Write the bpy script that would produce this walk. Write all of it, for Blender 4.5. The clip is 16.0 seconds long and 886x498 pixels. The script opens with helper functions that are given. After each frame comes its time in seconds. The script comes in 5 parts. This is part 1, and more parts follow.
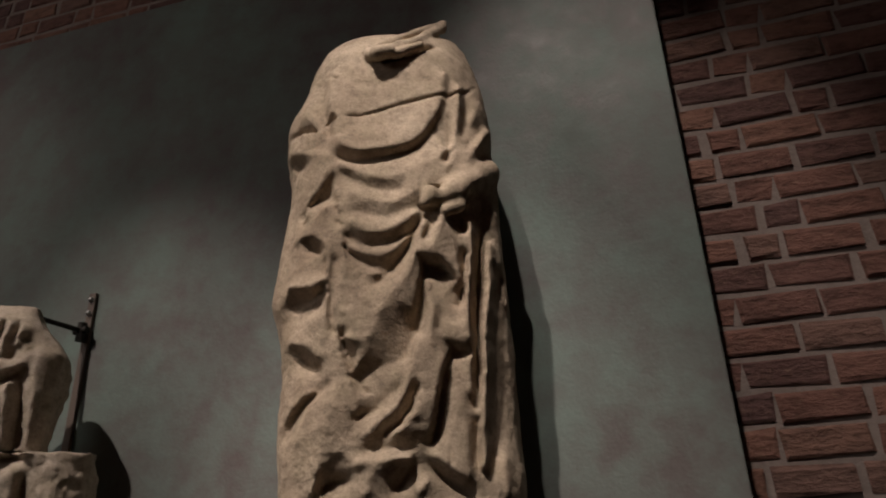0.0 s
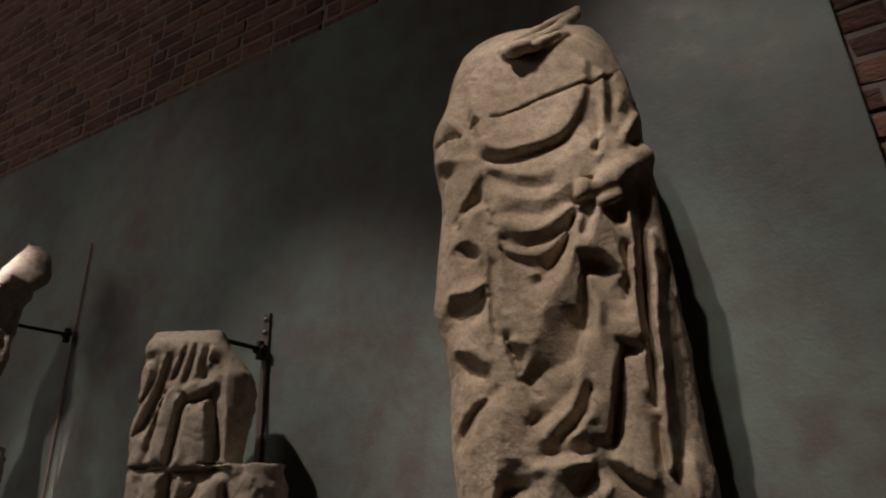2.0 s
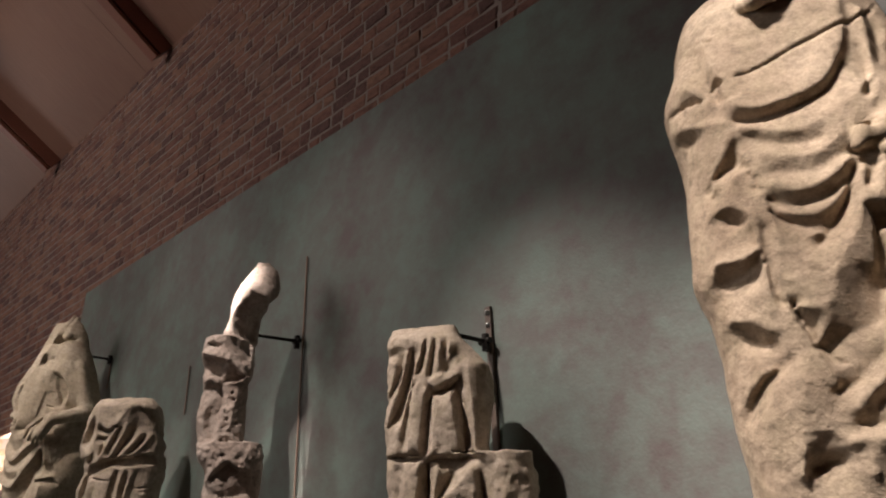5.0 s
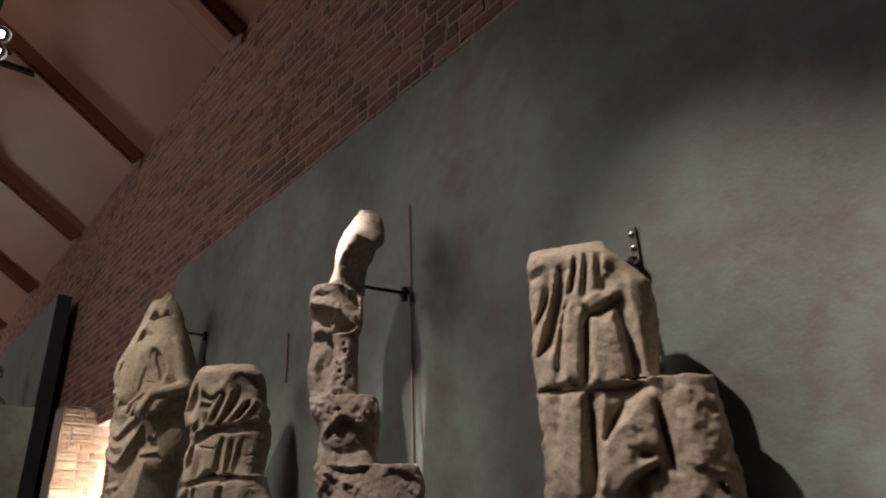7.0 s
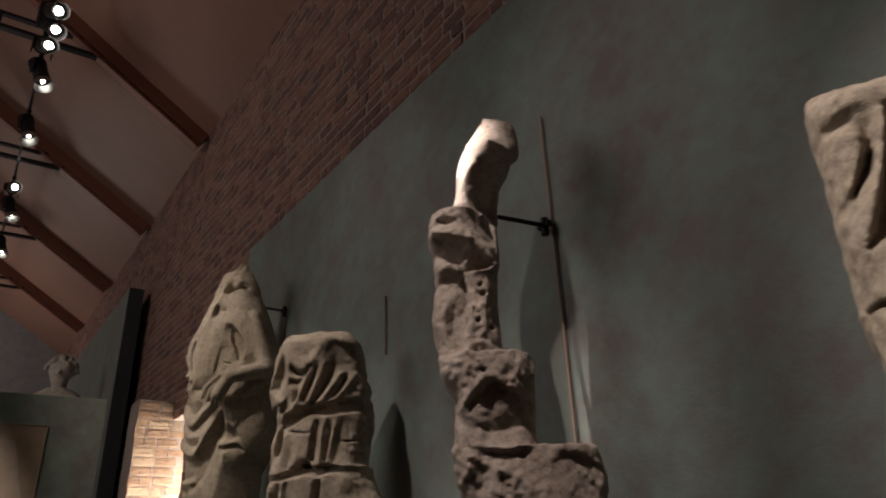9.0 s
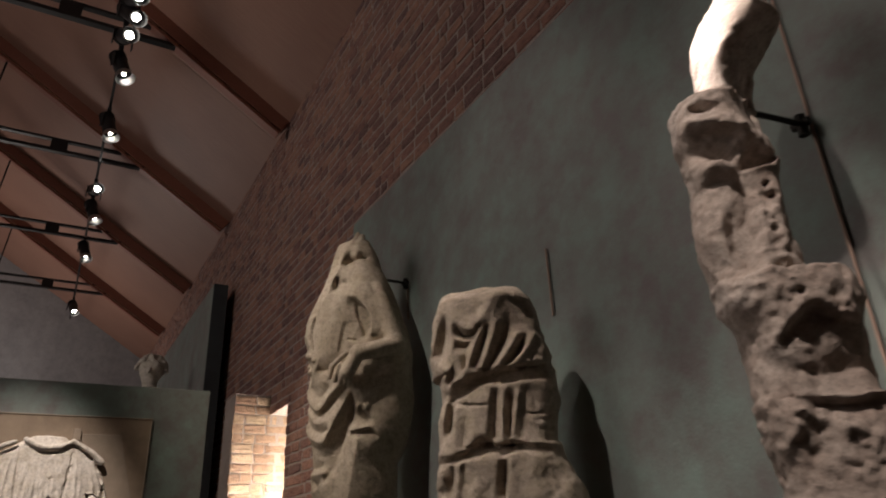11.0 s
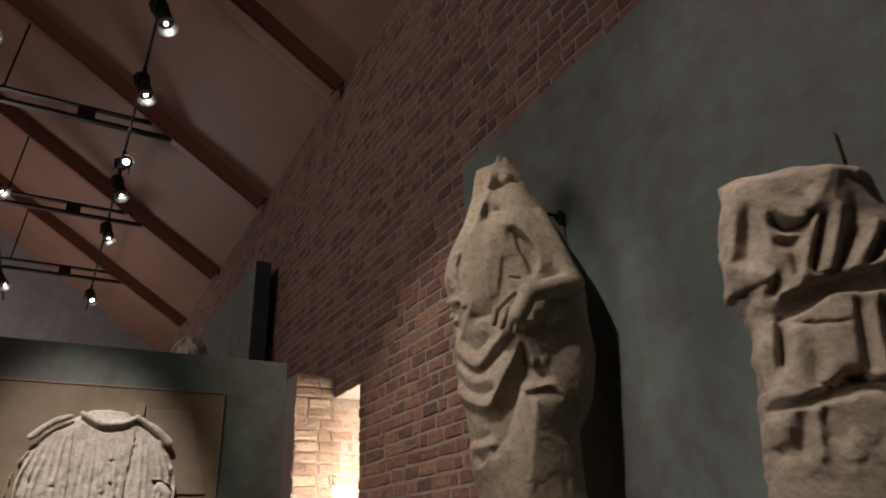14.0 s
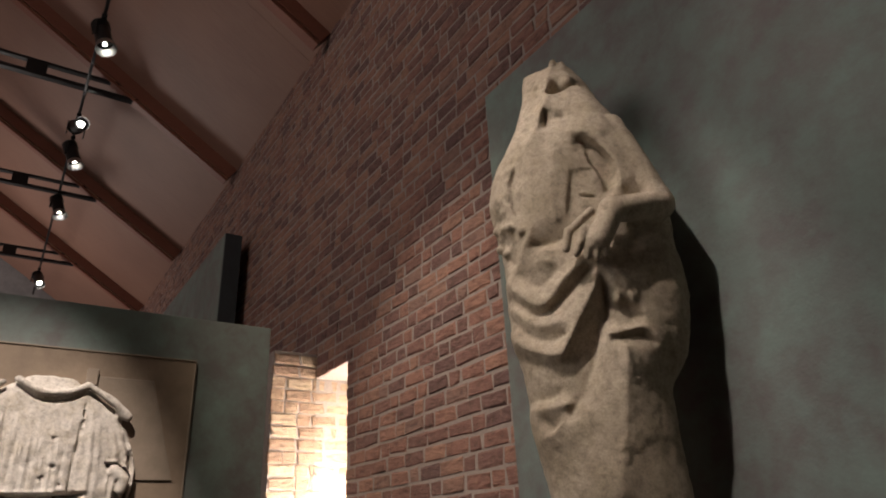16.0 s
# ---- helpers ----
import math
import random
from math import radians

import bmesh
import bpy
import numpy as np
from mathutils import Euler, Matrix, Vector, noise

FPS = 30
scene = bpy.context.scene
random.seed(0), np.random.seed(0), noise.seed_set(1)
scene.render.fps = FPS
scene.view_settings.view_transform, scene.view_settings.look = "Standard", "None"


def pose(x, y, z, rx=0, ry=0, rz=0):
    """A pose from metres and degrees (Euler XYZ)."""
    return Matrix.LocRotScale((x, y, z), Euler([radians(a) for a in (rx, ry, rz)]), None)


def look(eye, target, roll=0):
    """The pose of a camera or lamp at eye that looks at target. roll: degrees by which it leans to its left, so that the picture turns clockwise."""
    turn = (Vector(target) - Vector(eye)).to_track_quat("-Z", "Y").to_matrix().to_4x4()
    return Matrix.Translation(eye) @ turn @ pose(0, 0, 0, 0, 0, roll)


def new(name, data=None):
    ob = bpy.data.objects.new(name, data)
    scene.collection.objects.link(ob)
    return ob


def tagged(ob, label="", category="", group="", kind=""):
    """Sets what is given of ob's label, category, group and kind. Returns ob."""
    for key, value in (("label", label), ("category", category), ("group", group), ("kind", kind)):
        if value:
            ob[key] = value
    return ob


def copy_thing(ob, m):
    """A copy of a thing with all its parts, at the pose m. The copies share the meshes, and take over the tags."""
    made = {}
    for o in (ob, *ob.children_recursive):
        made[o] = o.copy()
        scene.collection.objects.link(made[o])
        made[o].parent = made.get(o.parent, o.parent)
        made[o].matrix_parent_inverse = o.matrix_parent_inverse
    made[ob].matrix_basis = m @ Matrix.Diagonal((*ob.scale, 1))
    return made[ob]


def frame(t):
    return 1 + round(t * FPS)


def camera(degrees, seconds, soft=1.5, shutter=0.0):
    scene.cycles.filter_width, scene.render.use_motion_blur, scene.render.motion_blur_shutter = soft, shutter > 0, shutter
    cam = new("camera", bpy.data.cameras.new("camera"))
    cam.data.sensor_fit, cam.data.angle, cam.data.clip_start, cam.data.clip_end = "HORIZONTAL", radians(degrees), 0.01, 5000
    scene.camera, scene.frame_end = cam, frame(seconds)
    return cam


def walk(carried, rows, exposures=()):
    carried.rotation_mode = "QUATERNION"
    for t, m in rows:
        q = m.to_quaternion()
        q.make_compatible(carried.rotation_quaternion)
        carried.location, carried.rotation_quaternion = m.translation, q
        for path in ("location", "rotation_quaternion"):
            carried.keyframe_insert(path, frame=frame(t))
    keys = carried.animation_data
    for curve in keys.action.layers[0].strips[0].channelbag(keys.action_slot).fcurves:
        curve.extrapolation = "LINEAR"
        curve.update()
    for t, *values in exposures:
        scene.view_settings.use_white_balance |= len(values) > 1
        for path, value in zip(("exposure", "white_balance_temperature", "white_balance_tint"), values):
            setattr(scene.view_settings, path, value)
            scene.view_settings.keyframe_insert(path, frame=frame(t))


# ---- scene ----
cam = camera(67.3, 16.0, soft=1.9, shutter=0.4)
PATH = [
    (0, (0.003, 0.0, 1.5), (-1.43, 5.139, 3.774), -2.0),
    (0.5, (0.0, 0.006, 1.509), (-1.723, 5.055, 3.785), -2.0),
    (1, (-0.012, 0.017, 1.509), (-2.027, 4.947, 3.808), -2.0),
    (1.5, (-0.023, 0.012, 1.514), (-2.314, 4.826, 3.803), -2.2),
    (2, (-0.032, 0.009, 1.514), (-2.587, 4.678, 3.82), -2.1),
    (2.5, (-0.043, 0.0, 1.517), (-2.859, 4.518, 3.82), -2.1),
    (3, (-0.058, -0.003, 1.517), (-3.106, 4.356, 3.829), -2.1),
    (3.5, (-0.078, -0.015, 1.514), (-3.315, 4.205, 3.834), -2.1),
    (4, (-0.104, -0.041, 1.509), (-3.48, 4.06, 3.84), -2.0),
    (4.5, (-0.142, -0.073, 1.5), (-3.625, 3.938, 3.832), -2.0),
    (5, (-0.197, -0.102, 1.494), (-3.787, 3.813, 3.82), -2.0),
    (5.2, (-0.223, -0.107, 1.491), (-3.854, 3.793, 3.782), -2.3),
    (7.3, (-0.644, -0.006, 1.393), (-4.698, 3.431, 3.716), -2.1),
    (7.5, (-0.719, 0.009, 1.407), (-4.814, 3.396, 3.727), -2.1),
    (8, (-0.861, 0.023, 1.404), (-5.011, 3.347, 3.724), -2.1),
    (8.5, (-1.044, 0.128, 1.419), (-5.272, 3.358, 3.73), -2.3),
    (9, (-1.183, 0.162, 1.433), (-5.493, 3.274, 3.753), -2.2),
    (9.2, (-1.232, 0.154, 1.436), (-5.585, 3.199, 3.762), -2.1),
    (11.5, (-1.914, 0.003, 1.427), (-6.499, 2.668, 3.776), -2.5),
    (12, (-2.068, -0.093, 1.454), (-6.676, 2.529, 3.808), -2.3),
    (12.5, (-2.213, -0.131, 1.445), (-6.835, 2.462, 3.803), -2.5),
    (13, (-2.404, -0.119, 1.422), (-7.041, 2.448, 3.779), -2.4),
    (13.5, (-2.523, -0.107, 1.41), (-7.128, 2.508, 3.779), -2.5),
    (14, (-2.654, -0.145, 1.419), (-7.204, 2.555, 3.794), -2.5),
    (14.5, (-2.816, -0.206, 1.442), (-7.302, 2.601, 3.817), -2.5),
    (15, (-2.952, -0.2, 1.422), (-7.386, 2.68, 3.803), -2.6),
    (15.5, (-3.129, -0.119, 1.41), (-7.543, 2.801, 3.785), -2.8),
    (16, (-3.268, -0.07, 1.407), (-7.639, 2.906, 3.785), -2.8),
]
EXPOSURES = [(0.0, -0.15), (1.0, -0.58), (1.5, -0.58), (2.5, -0.36), (3.5, 0.26), (5.0, 0.78), (7.5, 0.38), (9.0, 0.05), (11.5, 0.29), (13.0, 0.08), (14.0, 0.08), (16.0, 0.5)]
walk(cam, [(t, look(eye, target, roll)) for t, eye, target, roll in PATH], EXPOSURES)

# ---- world and lamps ----
world = bpy.data.worlds.new("night_hall")
world.use_nodes = True
scene.world = world
world.node_tree.nodes["Background"].inputs["Color"].default_value = (0.9, 0.75, 0.6, 1)
world.node_tree.nodes["Background"].inputs["Strength"].default_value = 0.0

PANEL_Y, BRICK_Y = 1.459, 1.65      # faces of the green panel and of the brick wall
WARM = (1.0, 0.855, 0.77)


def spot(name, eye, target, watts, cone, blend=0.5, colour=WARM, size=0.05):
    data = bpy.data.lights.new(name, "SPOT")
    data.energy, data.color = watts, colour
    data.spot_size, data.spot_blend, data.shadow_soft_size = radians(cone), blend, size
    ob = new(name, data)
    ob.matrix_world = look(eye, target)
    return ob


# gallery spotlights aimed at the sculptures from the middle of the hall
spot("spot_beam", (-0.8, -1.5, 5.65), (-0.42, 1.15, 1.6), 840, 19, 0.9)
spot("spot_beam", (-0.35, -1.5, 5.65), (0.08, 1.45, 2.15), 430, 19, 0.9)
spot("spot_beam", (-2.2, -1.5, 5.65), (-1.1, 1.35, 1.42), 800, 18.5, 0.9)
spot("spot_beam", (-1.4, -1.5, 5.65), (-2.42, 1.15, 1.78), 500, 13, 0.8)
spot("spot_beam", (-4.2, -1.2, 5.65), (-3.45, 1.459, 2.3), 85, 24, 0.9)
spot("spot_beam", (-2.95, 0.055, 5.7), (-2.44, 1.14, 2.47), 5200, 3.2, 0.9)
spot("spot_beam", (-1.5, -1.4, 5.65), (-2.25, 1.459, 2.15), 170, 22, 1.0)
spot("spot_beam", (-3.1, -1.5, 5.65), (-3.4, 1.15, 1.55), 480, 16, 0.8)
spot("spot_beam", (-3.9, -1.5, 5.5), (-4.5, 1.15, 2.05), 430, 18, 0.9)
spot("spot_beam", (-3.2, -1.35, 5.7), (-6.15, 0.08, 1.6), 1300, 13, 0.7)
spot("spot_beam", (-4.3, -1.3, 5.7), (-6.0, 1.65, 1.75), 620, 25, 0.9, (1.0, 0.86, 0.7))
# the lit room behind the slot in the brick wall
glow = bpy.data.lights.new("slot_daylight", "AREA")
glow.energy, glow.color, glow.shape, glow.size, glow.size_y = 62, (1.0, 0.93, 0.83), "RECTANGLE", 0.38, 1.6
ob = new("slot_daylight", glow)
ob.matrix_world = look((-7.1, 1.9, 1.55), (-7.25, 1.0, 1.75))
# unseen fill lights added over the hall's middle and at its lit far end
for x, y, z, watts, size, aim in ((-5.8, -4.4, 4.2, 76, 3.0, (-5.8, 1.5, 2.6)), (-15.0, -2.6, 3.0, 90, 2.5, (-14.5, -2.0, 8.0))):
    room = bpy.data.lights.new("hall_fill", "AREA")
    room.energy, room.color, room.size = watts, (1.0, 0.88, 0.81), size
    ob = new("hall_fill", room)
    ob.matrix_world = look((x, y, z), aim)

# ---- materials ----
def material(name, base, rough=0.8, metal=0.0):
    m = bpy.data.materials.new(name)
    m.use_nodes = True
    b = m.node_tree.nodes["Principled BSDF"]
    b.inputs["Base Color"].default_value = (*base, 1)
    b.inputs["Roughness"].default_value = rough
    b.inputs["Metallic"].default_value = metal
    return m


def node(m, kind, **values):
    n = m.node_tree.nodes.new(kind)
    for key, value in values.items():
        n.inputs[key.replace("_", " ")].default_value = value
    return n


def link(m, a, b):
    m.node_tree.links.new(a, b)


def coords(m, scale=(1, 1, 1)):
    geo = m.node_tree.nodes.new("ShaderNodeNewGeometry")
    mp = m.node_tree.nodes.new("ShaderNodeMapping")
    mp.inputs["Scale"].default_value = scale
    link(m, geo.outputs["Position"], mp.inputs["Vector"])
    return mp.outputs["Vector"]


def noise_of(m, vec, scale, detail=4.0, rough=0.55):
    n = node(m, "ShaderNodeTexNoise", Scale=scale, Detail=detail, Roughness=rough)
    link(m, vec, n.inputs["Vector"])
    return n.outputs["Fac"]


def ramp(m, fac, stops):
    r = m.node_tree.nodes.new("ShaderNodeValToRGB")
    e = r.color_ramp.elements
    while len(e) < len(stops):
        e.new(0.5)
    for el, (pos, col) in zip(e, stops):
        el.position, el.color = pos, (*col, 1)
    link(m, fac, r.inputs["Fac"])
    return r.outputs["Color"]


def mix(m, fac, a, b, how="MIX"):
    n = m.node_tree.nodes.new("ShaderNodeMix")
    n.data_type, n.blend_type = "RGBA", how
    for sock, v in ((n.inputs[0], fac), (n.inputs[6], a), (n.inputs[7], b)):
        if isinstance(v, (int, float)):
            sock.default_value = v
        elif isinstance(v, tuple):
            sock.default_value = (*v, 1)
        else:
            link(m, v, sock)
    return n.outputs[2]


def bump(m, height, strength, distance, base=None):
    b = node(m, "ShaderNodeBump", Strength=strength, Distance=distance)
    link(m, height, b.inputs["Height"])
    if base is not None:
        link(m, base, b.inputs["Normal"])
    return b.outputs["Normal"]


def finish(m, colour=None, normal=None, rough=None):
    b = m.node_tree.nodes["Principled BSDF"]
    for sock, v in (("Base Color", colour), ("Normal", normal), ("Roughness", rough)):
        if v is not None:
            link(m, v, b.inputs[sock])
    return m


def plaster(name, dark, mid, light):
    m = material(name, mid, 0.62)
    v = coords(m)
    vs = coords(m, (1.0, 1.0, 0.45))
    big = noise_of(m, vs, 1.3, 4, 0.6)
    fine = noise_of(m, v, 9.0, 6, 0.65)
    grain = noise_of(m, v, 120.0, 3, 0.6)
    cloud = noise_of(m, v, 3.6, 5, 0.7)
    col = ramp(m, big, [(0.4, dark), (0.5, mid), (0.6, light)])
    col = mix(m, 0.5, col, ramp(m, cloud, [(0.41, dark), (0.5, mid), (0.6, light)]))
    col = mix(m, 0.35, col, ramp(m, fine, [(0.4, dark), (0.6, light)]))
    n = bump(m, grain, 0.12, 0.004)
    n = bump(m, fine, 0.25, 0.01, n)
    return finish(m, col, n, ramp(m, fine, [(0.3, (0.5,) * 3), (0.7, (0.72,) * 3)]))


def stone(name, dark, mid, light, warm=(0.36, 0.30, 0.2)):
    m = material(name, mid, 0.9)
    v = coords(m)
    big = noise_of(m, v, 3.2, 5, 0.6)
    med = noise_of(m, v, 17.0, 6, 0.68)
    grain = noise_of(m, v, 190.0, 4, 0.7)
    col = ramp(m, big, [(0.33, dark), (0.5, mid), (0.68, light)])
    col = mix(m, ramp(m, med, [(0.45, (0, 0, 0)), (0.7, (0.55,) * 3)]), col, warm)
    pit = node(m, "ShaderNodeTexVoronoi", Scale=75.0)
    link(m, v, pit.inputs["Vector"])
    holes = ramp(m, pit.outputs["Distance"], [(0.05, (0, 0, 0)), (0.16, (1, 1, 1))])
    col = mix(m, 1.0, col, ramp(m, grain, [(0.3, (0.78,) * 3), (0.62, (1.04,) * 3)]), "MULTIPLY")
    worn = noise_of(m, v, 48.0, 5, 0.7)
    col = mix(m, 1.0, col, ramp(m, worn, [(0.34, (0.7,) * 3), (0.5, (0.98,) * 3), (0.66, (1.1,) * 3)]), "MULTIPLY")
    n = bump(m, holes, 0.35, 0.003)
    n = bump(m, grain, 0.5, 0.003, n)
    n = bump(m, worn, 0.35, 0.007, n)
    n = bump(m, med, 0.4, 0.013, n)
    return finish(m, col, n)


GREEN = plaster("green_plaster", (0.106, 0.086, 0.083), (0.134, 0.147, 0.135), (0.162, 0.226, 0.199))
STONE = stone("sandstone", (0.30, 0.225, 0.158), (0.445, 0.352, 0.258), (0.545, 0.445, 0.335))
STONE_GREY = stone("grey_sandstone", (0.26, 0.21, 0.165), (0.385, 0.32, 0.255), (0.49, 0.415, 0.338))
STONE_PINK = stone("weathered_limestone", (0.26, 0.205, 0.17), (0.40, 0.335, 0.29), (0.56, 0.49, 0.44), (0.30, 0.22, 0.18))
STONE_TAN = stone("tan_limestone", (0.31, 0.25, 0.178), (0.43, 0.36, 0.27), (0.515, 0.44, 0.34))
STONE_PALE = stone("pale_marble", (0.42, 0.39, 0.34), (0.55, 0.51, 0.45), (0.62, 0.58, 0.52))


def brick_material(name, stops, info):
    m = material(name, (0.2, 0.1, 0.07), 0.9)
    v = coords(m)
    if info == "island":
        rnd = m.node_tree.nodes.new("ShaderNodeNewGeometry").outputs["Random Per Island"]
    else:
        rnd = m.node_tree.nodes.new("ShaderNodeObjectInfo").outputs["Random"]
    col = ramp(m, rnd, stops)
    vs = coords(m, (1, 1, 2.6))
    crease = noise_of(m, vs, 16.0, 5, 0.7)
    spots = noise_of(m, v, 45.0, 5, 0.7)
    col = mix(m, 1.0, col, ramp(m, crease, [(0.32, (0.55,) * 3), (0.5, (0.97,) * 3), (0.72, (1.2,) * 3)]), "MULTIPLY")
    col = mix(m, ramp(m, spots, [(0.55, (0, 0, 0)), (0.75, (0.5,) * 3)]), col, (0.30, 0.19, 0.13))
    n = bump(m, spots, 0.5, 0.006)
    n = bump(m, crease, 0.7, 0.022, n)
    return finish(m, col, n)


BRICK_STOPS = [(0.0, (0.125, 0.068, 0.062)), (0.3, (0.19, 0.095, 0.077)), (0.55, (0.235, 0.115, 0.088)),
               (0.8, (0.275, 0.145, 0.105)), (1.0, (0.20, 0.118, 0.098))]
BRICK = brick_material("red_brick", BRICK_STOPS, "object")
BRICK_REST = brick_material("red_brick_rest", BRICK_STOPS, "island")
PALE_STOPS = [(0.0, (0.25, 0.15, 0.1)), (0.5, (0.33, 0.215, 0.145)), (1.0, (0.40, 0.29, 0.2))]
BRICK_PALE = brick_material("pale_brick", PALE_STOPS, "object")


def mortar_material():
    m = material("lime_mortar", (0.3, 0.25, 0.2), 0.95)
    v = coords(m)
    f = noise_of(m, v, 60.0, 5, 0.7)
    b = noise_of(m, v, 4.0, 4, 0.6)
    col = mix(m, 0.5, ramp(m, b, [(0.3, (0.225, 0.182, 0.163)), (0.7, (0.33, 0.268, 0.24))]), ramp(m, f, [(0.3, (0.2, 0.162, 0.146)), (0.7, (0.345, 0.28, 0.25))]))
    return finish(m, col, bump(m, f, 0.6, 0.006))


MORTAR = mortar_material()


def wood(name, dark, light, axis, rough=0.55):
    m = material(name, dark, rough)
    v = coords(m, axis)
    g = noise_of(m, v, 14.0, 6, 0.6)
    big = noise_of(m, coords(m), 1.2, 3, 0.5)
    col = mix(m, 0.5, ramp(m, g, [(0.3, dark), (0.7, light)]), ramp(m, big, [(0.3, dark), (0.7, light)]))
    return finish(m, col, bump(m, g, 0.15, 0.003))


BOARD = wood("ceiling_board", (0.2, 0.1, 0.072), (0.275, 0.152, 0.11), (7.0, 0.35, 0.35))
RAFTER = wood("rafter_wood", (0.17, 0.062, 0.042), (0.24, 0.092, 0.06), (5.0, 0.5, 5.0), 0.5)
BATTEN = wood("batten_wood", (0.34, 0.22, 0.14), (0.42, 0.28, 0.18), (5.0, 0.5, 5.0))
STEEL = material("blackened_steel", (0.012, 0.012, 0.013), 0.42, 0.3)
IRON = finish(material("wrought_iron", (0.02, 0.017, 0.015), 0.55, 0.6))
RUSTY = material("rusty_rod", (0.26, 0.18, 0.14), 0.7, 0.2)
CHROME = material("reflector", (0.42, 0.42, 0.42), 0.35, 1.0)
FLOOR = plaster("grey_floor", (0.10, 0.095, 0.09), (0.13, 0.125, 0.115), (0.16, 0.15, 0.14))
PLINTH = plaster("plinth_concrete", (0.16, 0.15, 0.14), (0.2, 0.19, 0.175), (0.24, 0.23, 0.21))
LAMP = material("lamp_glow", (1, 1, 1), 0.5)
LAMP.node_tree.nodes["Principled BSDF"].inputs["Emission Color"].default_value = (1.0, 0.93, 0.82, 1)
LAMP.node_tree.nodes["Principled BSDF"].inputs["Emission Strength"].default_value = 16.0
FRAME_BROWN = plaster("brown_slab", (0.14, 0.102, 0.068), (0.185, 0.14, 0.095), (0.235, 0.18, 0.125))
# dark teal with the shade of the far panel's side put into the colour
SHADE_EDGE = plaster("shaded_edge_teal", (0.02, 0.023, 0.026), (0.028, 0.033, 0.037), (0.036, 0.044, 0.048))
GABLE = plaster("far_gable", (0.2, 0.2, 0.21), (0.25, 0.25, 0.26), (0.3, 0.3, 0.31))
FRAME_GREY = plaster("grey_patch", (0.15, 0.12, 0.085), (0.2, 0.16, 0.115), (0.25, 0.2, 0.15))
IRON_BAR = plaster("rusty_iron", (0.07, 0.055, 0.045), (0.10, 0.075, 0.06), (0.14, 0.10, 0.08))
PANE = material("frosted_pane", (0.9, 0.85, 0.75), 0.4)
PANE.node_tree.nodes["Principled BSDF"].inputs["Emission Color"].default_value = (1.0, 0.91, 0.76, 1)
PANE.node_tree.nodes["Principled BSDF"].inputs["Emission Strength"].default_value = 9.0

# ---- mesh helpers ----
def part(name, bm, mat, parent=None, label=""):
    me = bpy.data.meshes.new(name)
    bm.to_mesh(me)
    bm.free()
    me.materials.append(mat)
    ob = new(name, me)
    if parent is not None:
        ob.parent = parent
    if label:
        ob["label"] = label
    return ob


def add_box(bm, lo, hi, bevel=0.0):
    vs = bmesh.ops.create_cube(bm, size=1.0)["verts"]
    for v in vs:
        v.co = Vector([lo[i] + (v.co[i] + 0.5) * (hi[i] - lo[i]) for i in range(3)])
    if bevel:
        es = list({e for v in vs for e in v.link_edges})
        bmesh.ops.bevel(bm, geom=es, offset=bevel, segments=2, affect="EDGES", profile=0.6)
    return bm


def box(lo, hi, bevel=0.0):
    return add_box(bmesh.new(), lo, hi, bevel)


def tube(bm, a, b, r, n=12, r2=None):
    a, b = Vector(a), Vector(b)
    m = Matrix.Translation((a + b) / 2) @ (b - a).to_track_quat("Z", "Y").to_matrix().to_4x4()
    bmesh.ops.create_cone(bm, cap_ends=True, segments=n, radius1=r, radius2=r if r2 is None else r2, depth=(b - a).length, matrix=m)
    return bm


def beam(a, b, wide, deep, bevel=0.006):
    """A straight bar of rectangular section from a to b; wide lies along x."""
    a, b = Vector(a), Vector(b)
    bm = box((-wide / 2, -deep / 2, -(b - a).length / 2), (wide / 2, deep / 2, (b - a).length / 2), bevel)
    z = (b - a).normalized()
    x = Vector((1, 0, 0)) if abs(z.x) < 0.9 else Vector((0, 1, 0))
    y = z.cross(x).normalized()
    m = Matrix((x, y, z)).transposed().to_4x4()
    bmesh.ops.transform(bm, matrix=Matrix.Translation((a + b) / 2) @ m, verts=bm.verts)
    return bm


def base(name, x, y, z, label, category, group="", kind=""):
    ob = new(name)
    ob.matrix_world = pose(x, y, z)
    ob.empty_display_size = 0.1
    return tagged(ob, label, category, group, kind)


# ---- the hall: floor, walls, roof ----
X0, X1, Y0 = -17.5, 4.5, -6.9
EAVE, PITCH = 5.36, math.tan(radians(33.5))
RIDGE_Y = (BRICK_Y + Y0) / 2
RIDGE_Z = EAVE + (BRICK_Y - RIDGE_Y) * PITCH
SLOT = (-7.36, -6.88, 2.47)         # the tall slot in the brick wall: two sides and head
SX0, SX1, SZ = SLOT

floor = tagged(part("floor", box((X0 - 0.4, Y0 - 0.4, -0.2), (X1 + 0.4, BRICK_Y + 1.2, 0.0)), FLOOR), "grey polished concrete museum floor", "floor", kind="structure")

bm = bmesh.new()
MY = BRICK_Y + 0.004                # mortar face, just behind the brick faces
add_box(bm, (X0, MY, 0), (SX0, BRICK_Y + 0.4, EAVE + 0.3))
add_box(bm, (SX1, MY, 0), (X1, BRICK_Y + 0.4, EAVE + 0.3))
add_box(bm, (SX0, MY, SZ), (SX1, BRICK_Y + 0.4, EAVE + 0.3))
wall_north = tagged(part("wall_north", bm, MORTAR), "red-brown handmade brick wall with pale mortar joints", "wall", kind="structure")
tagged(part("wall_south", box((X0, Y0 - 0.3, 0), (X1, Y0, EAVE + 0.2)), BRICK_REST), "plain dark brick wall across the hall", "wall", kind="structure")


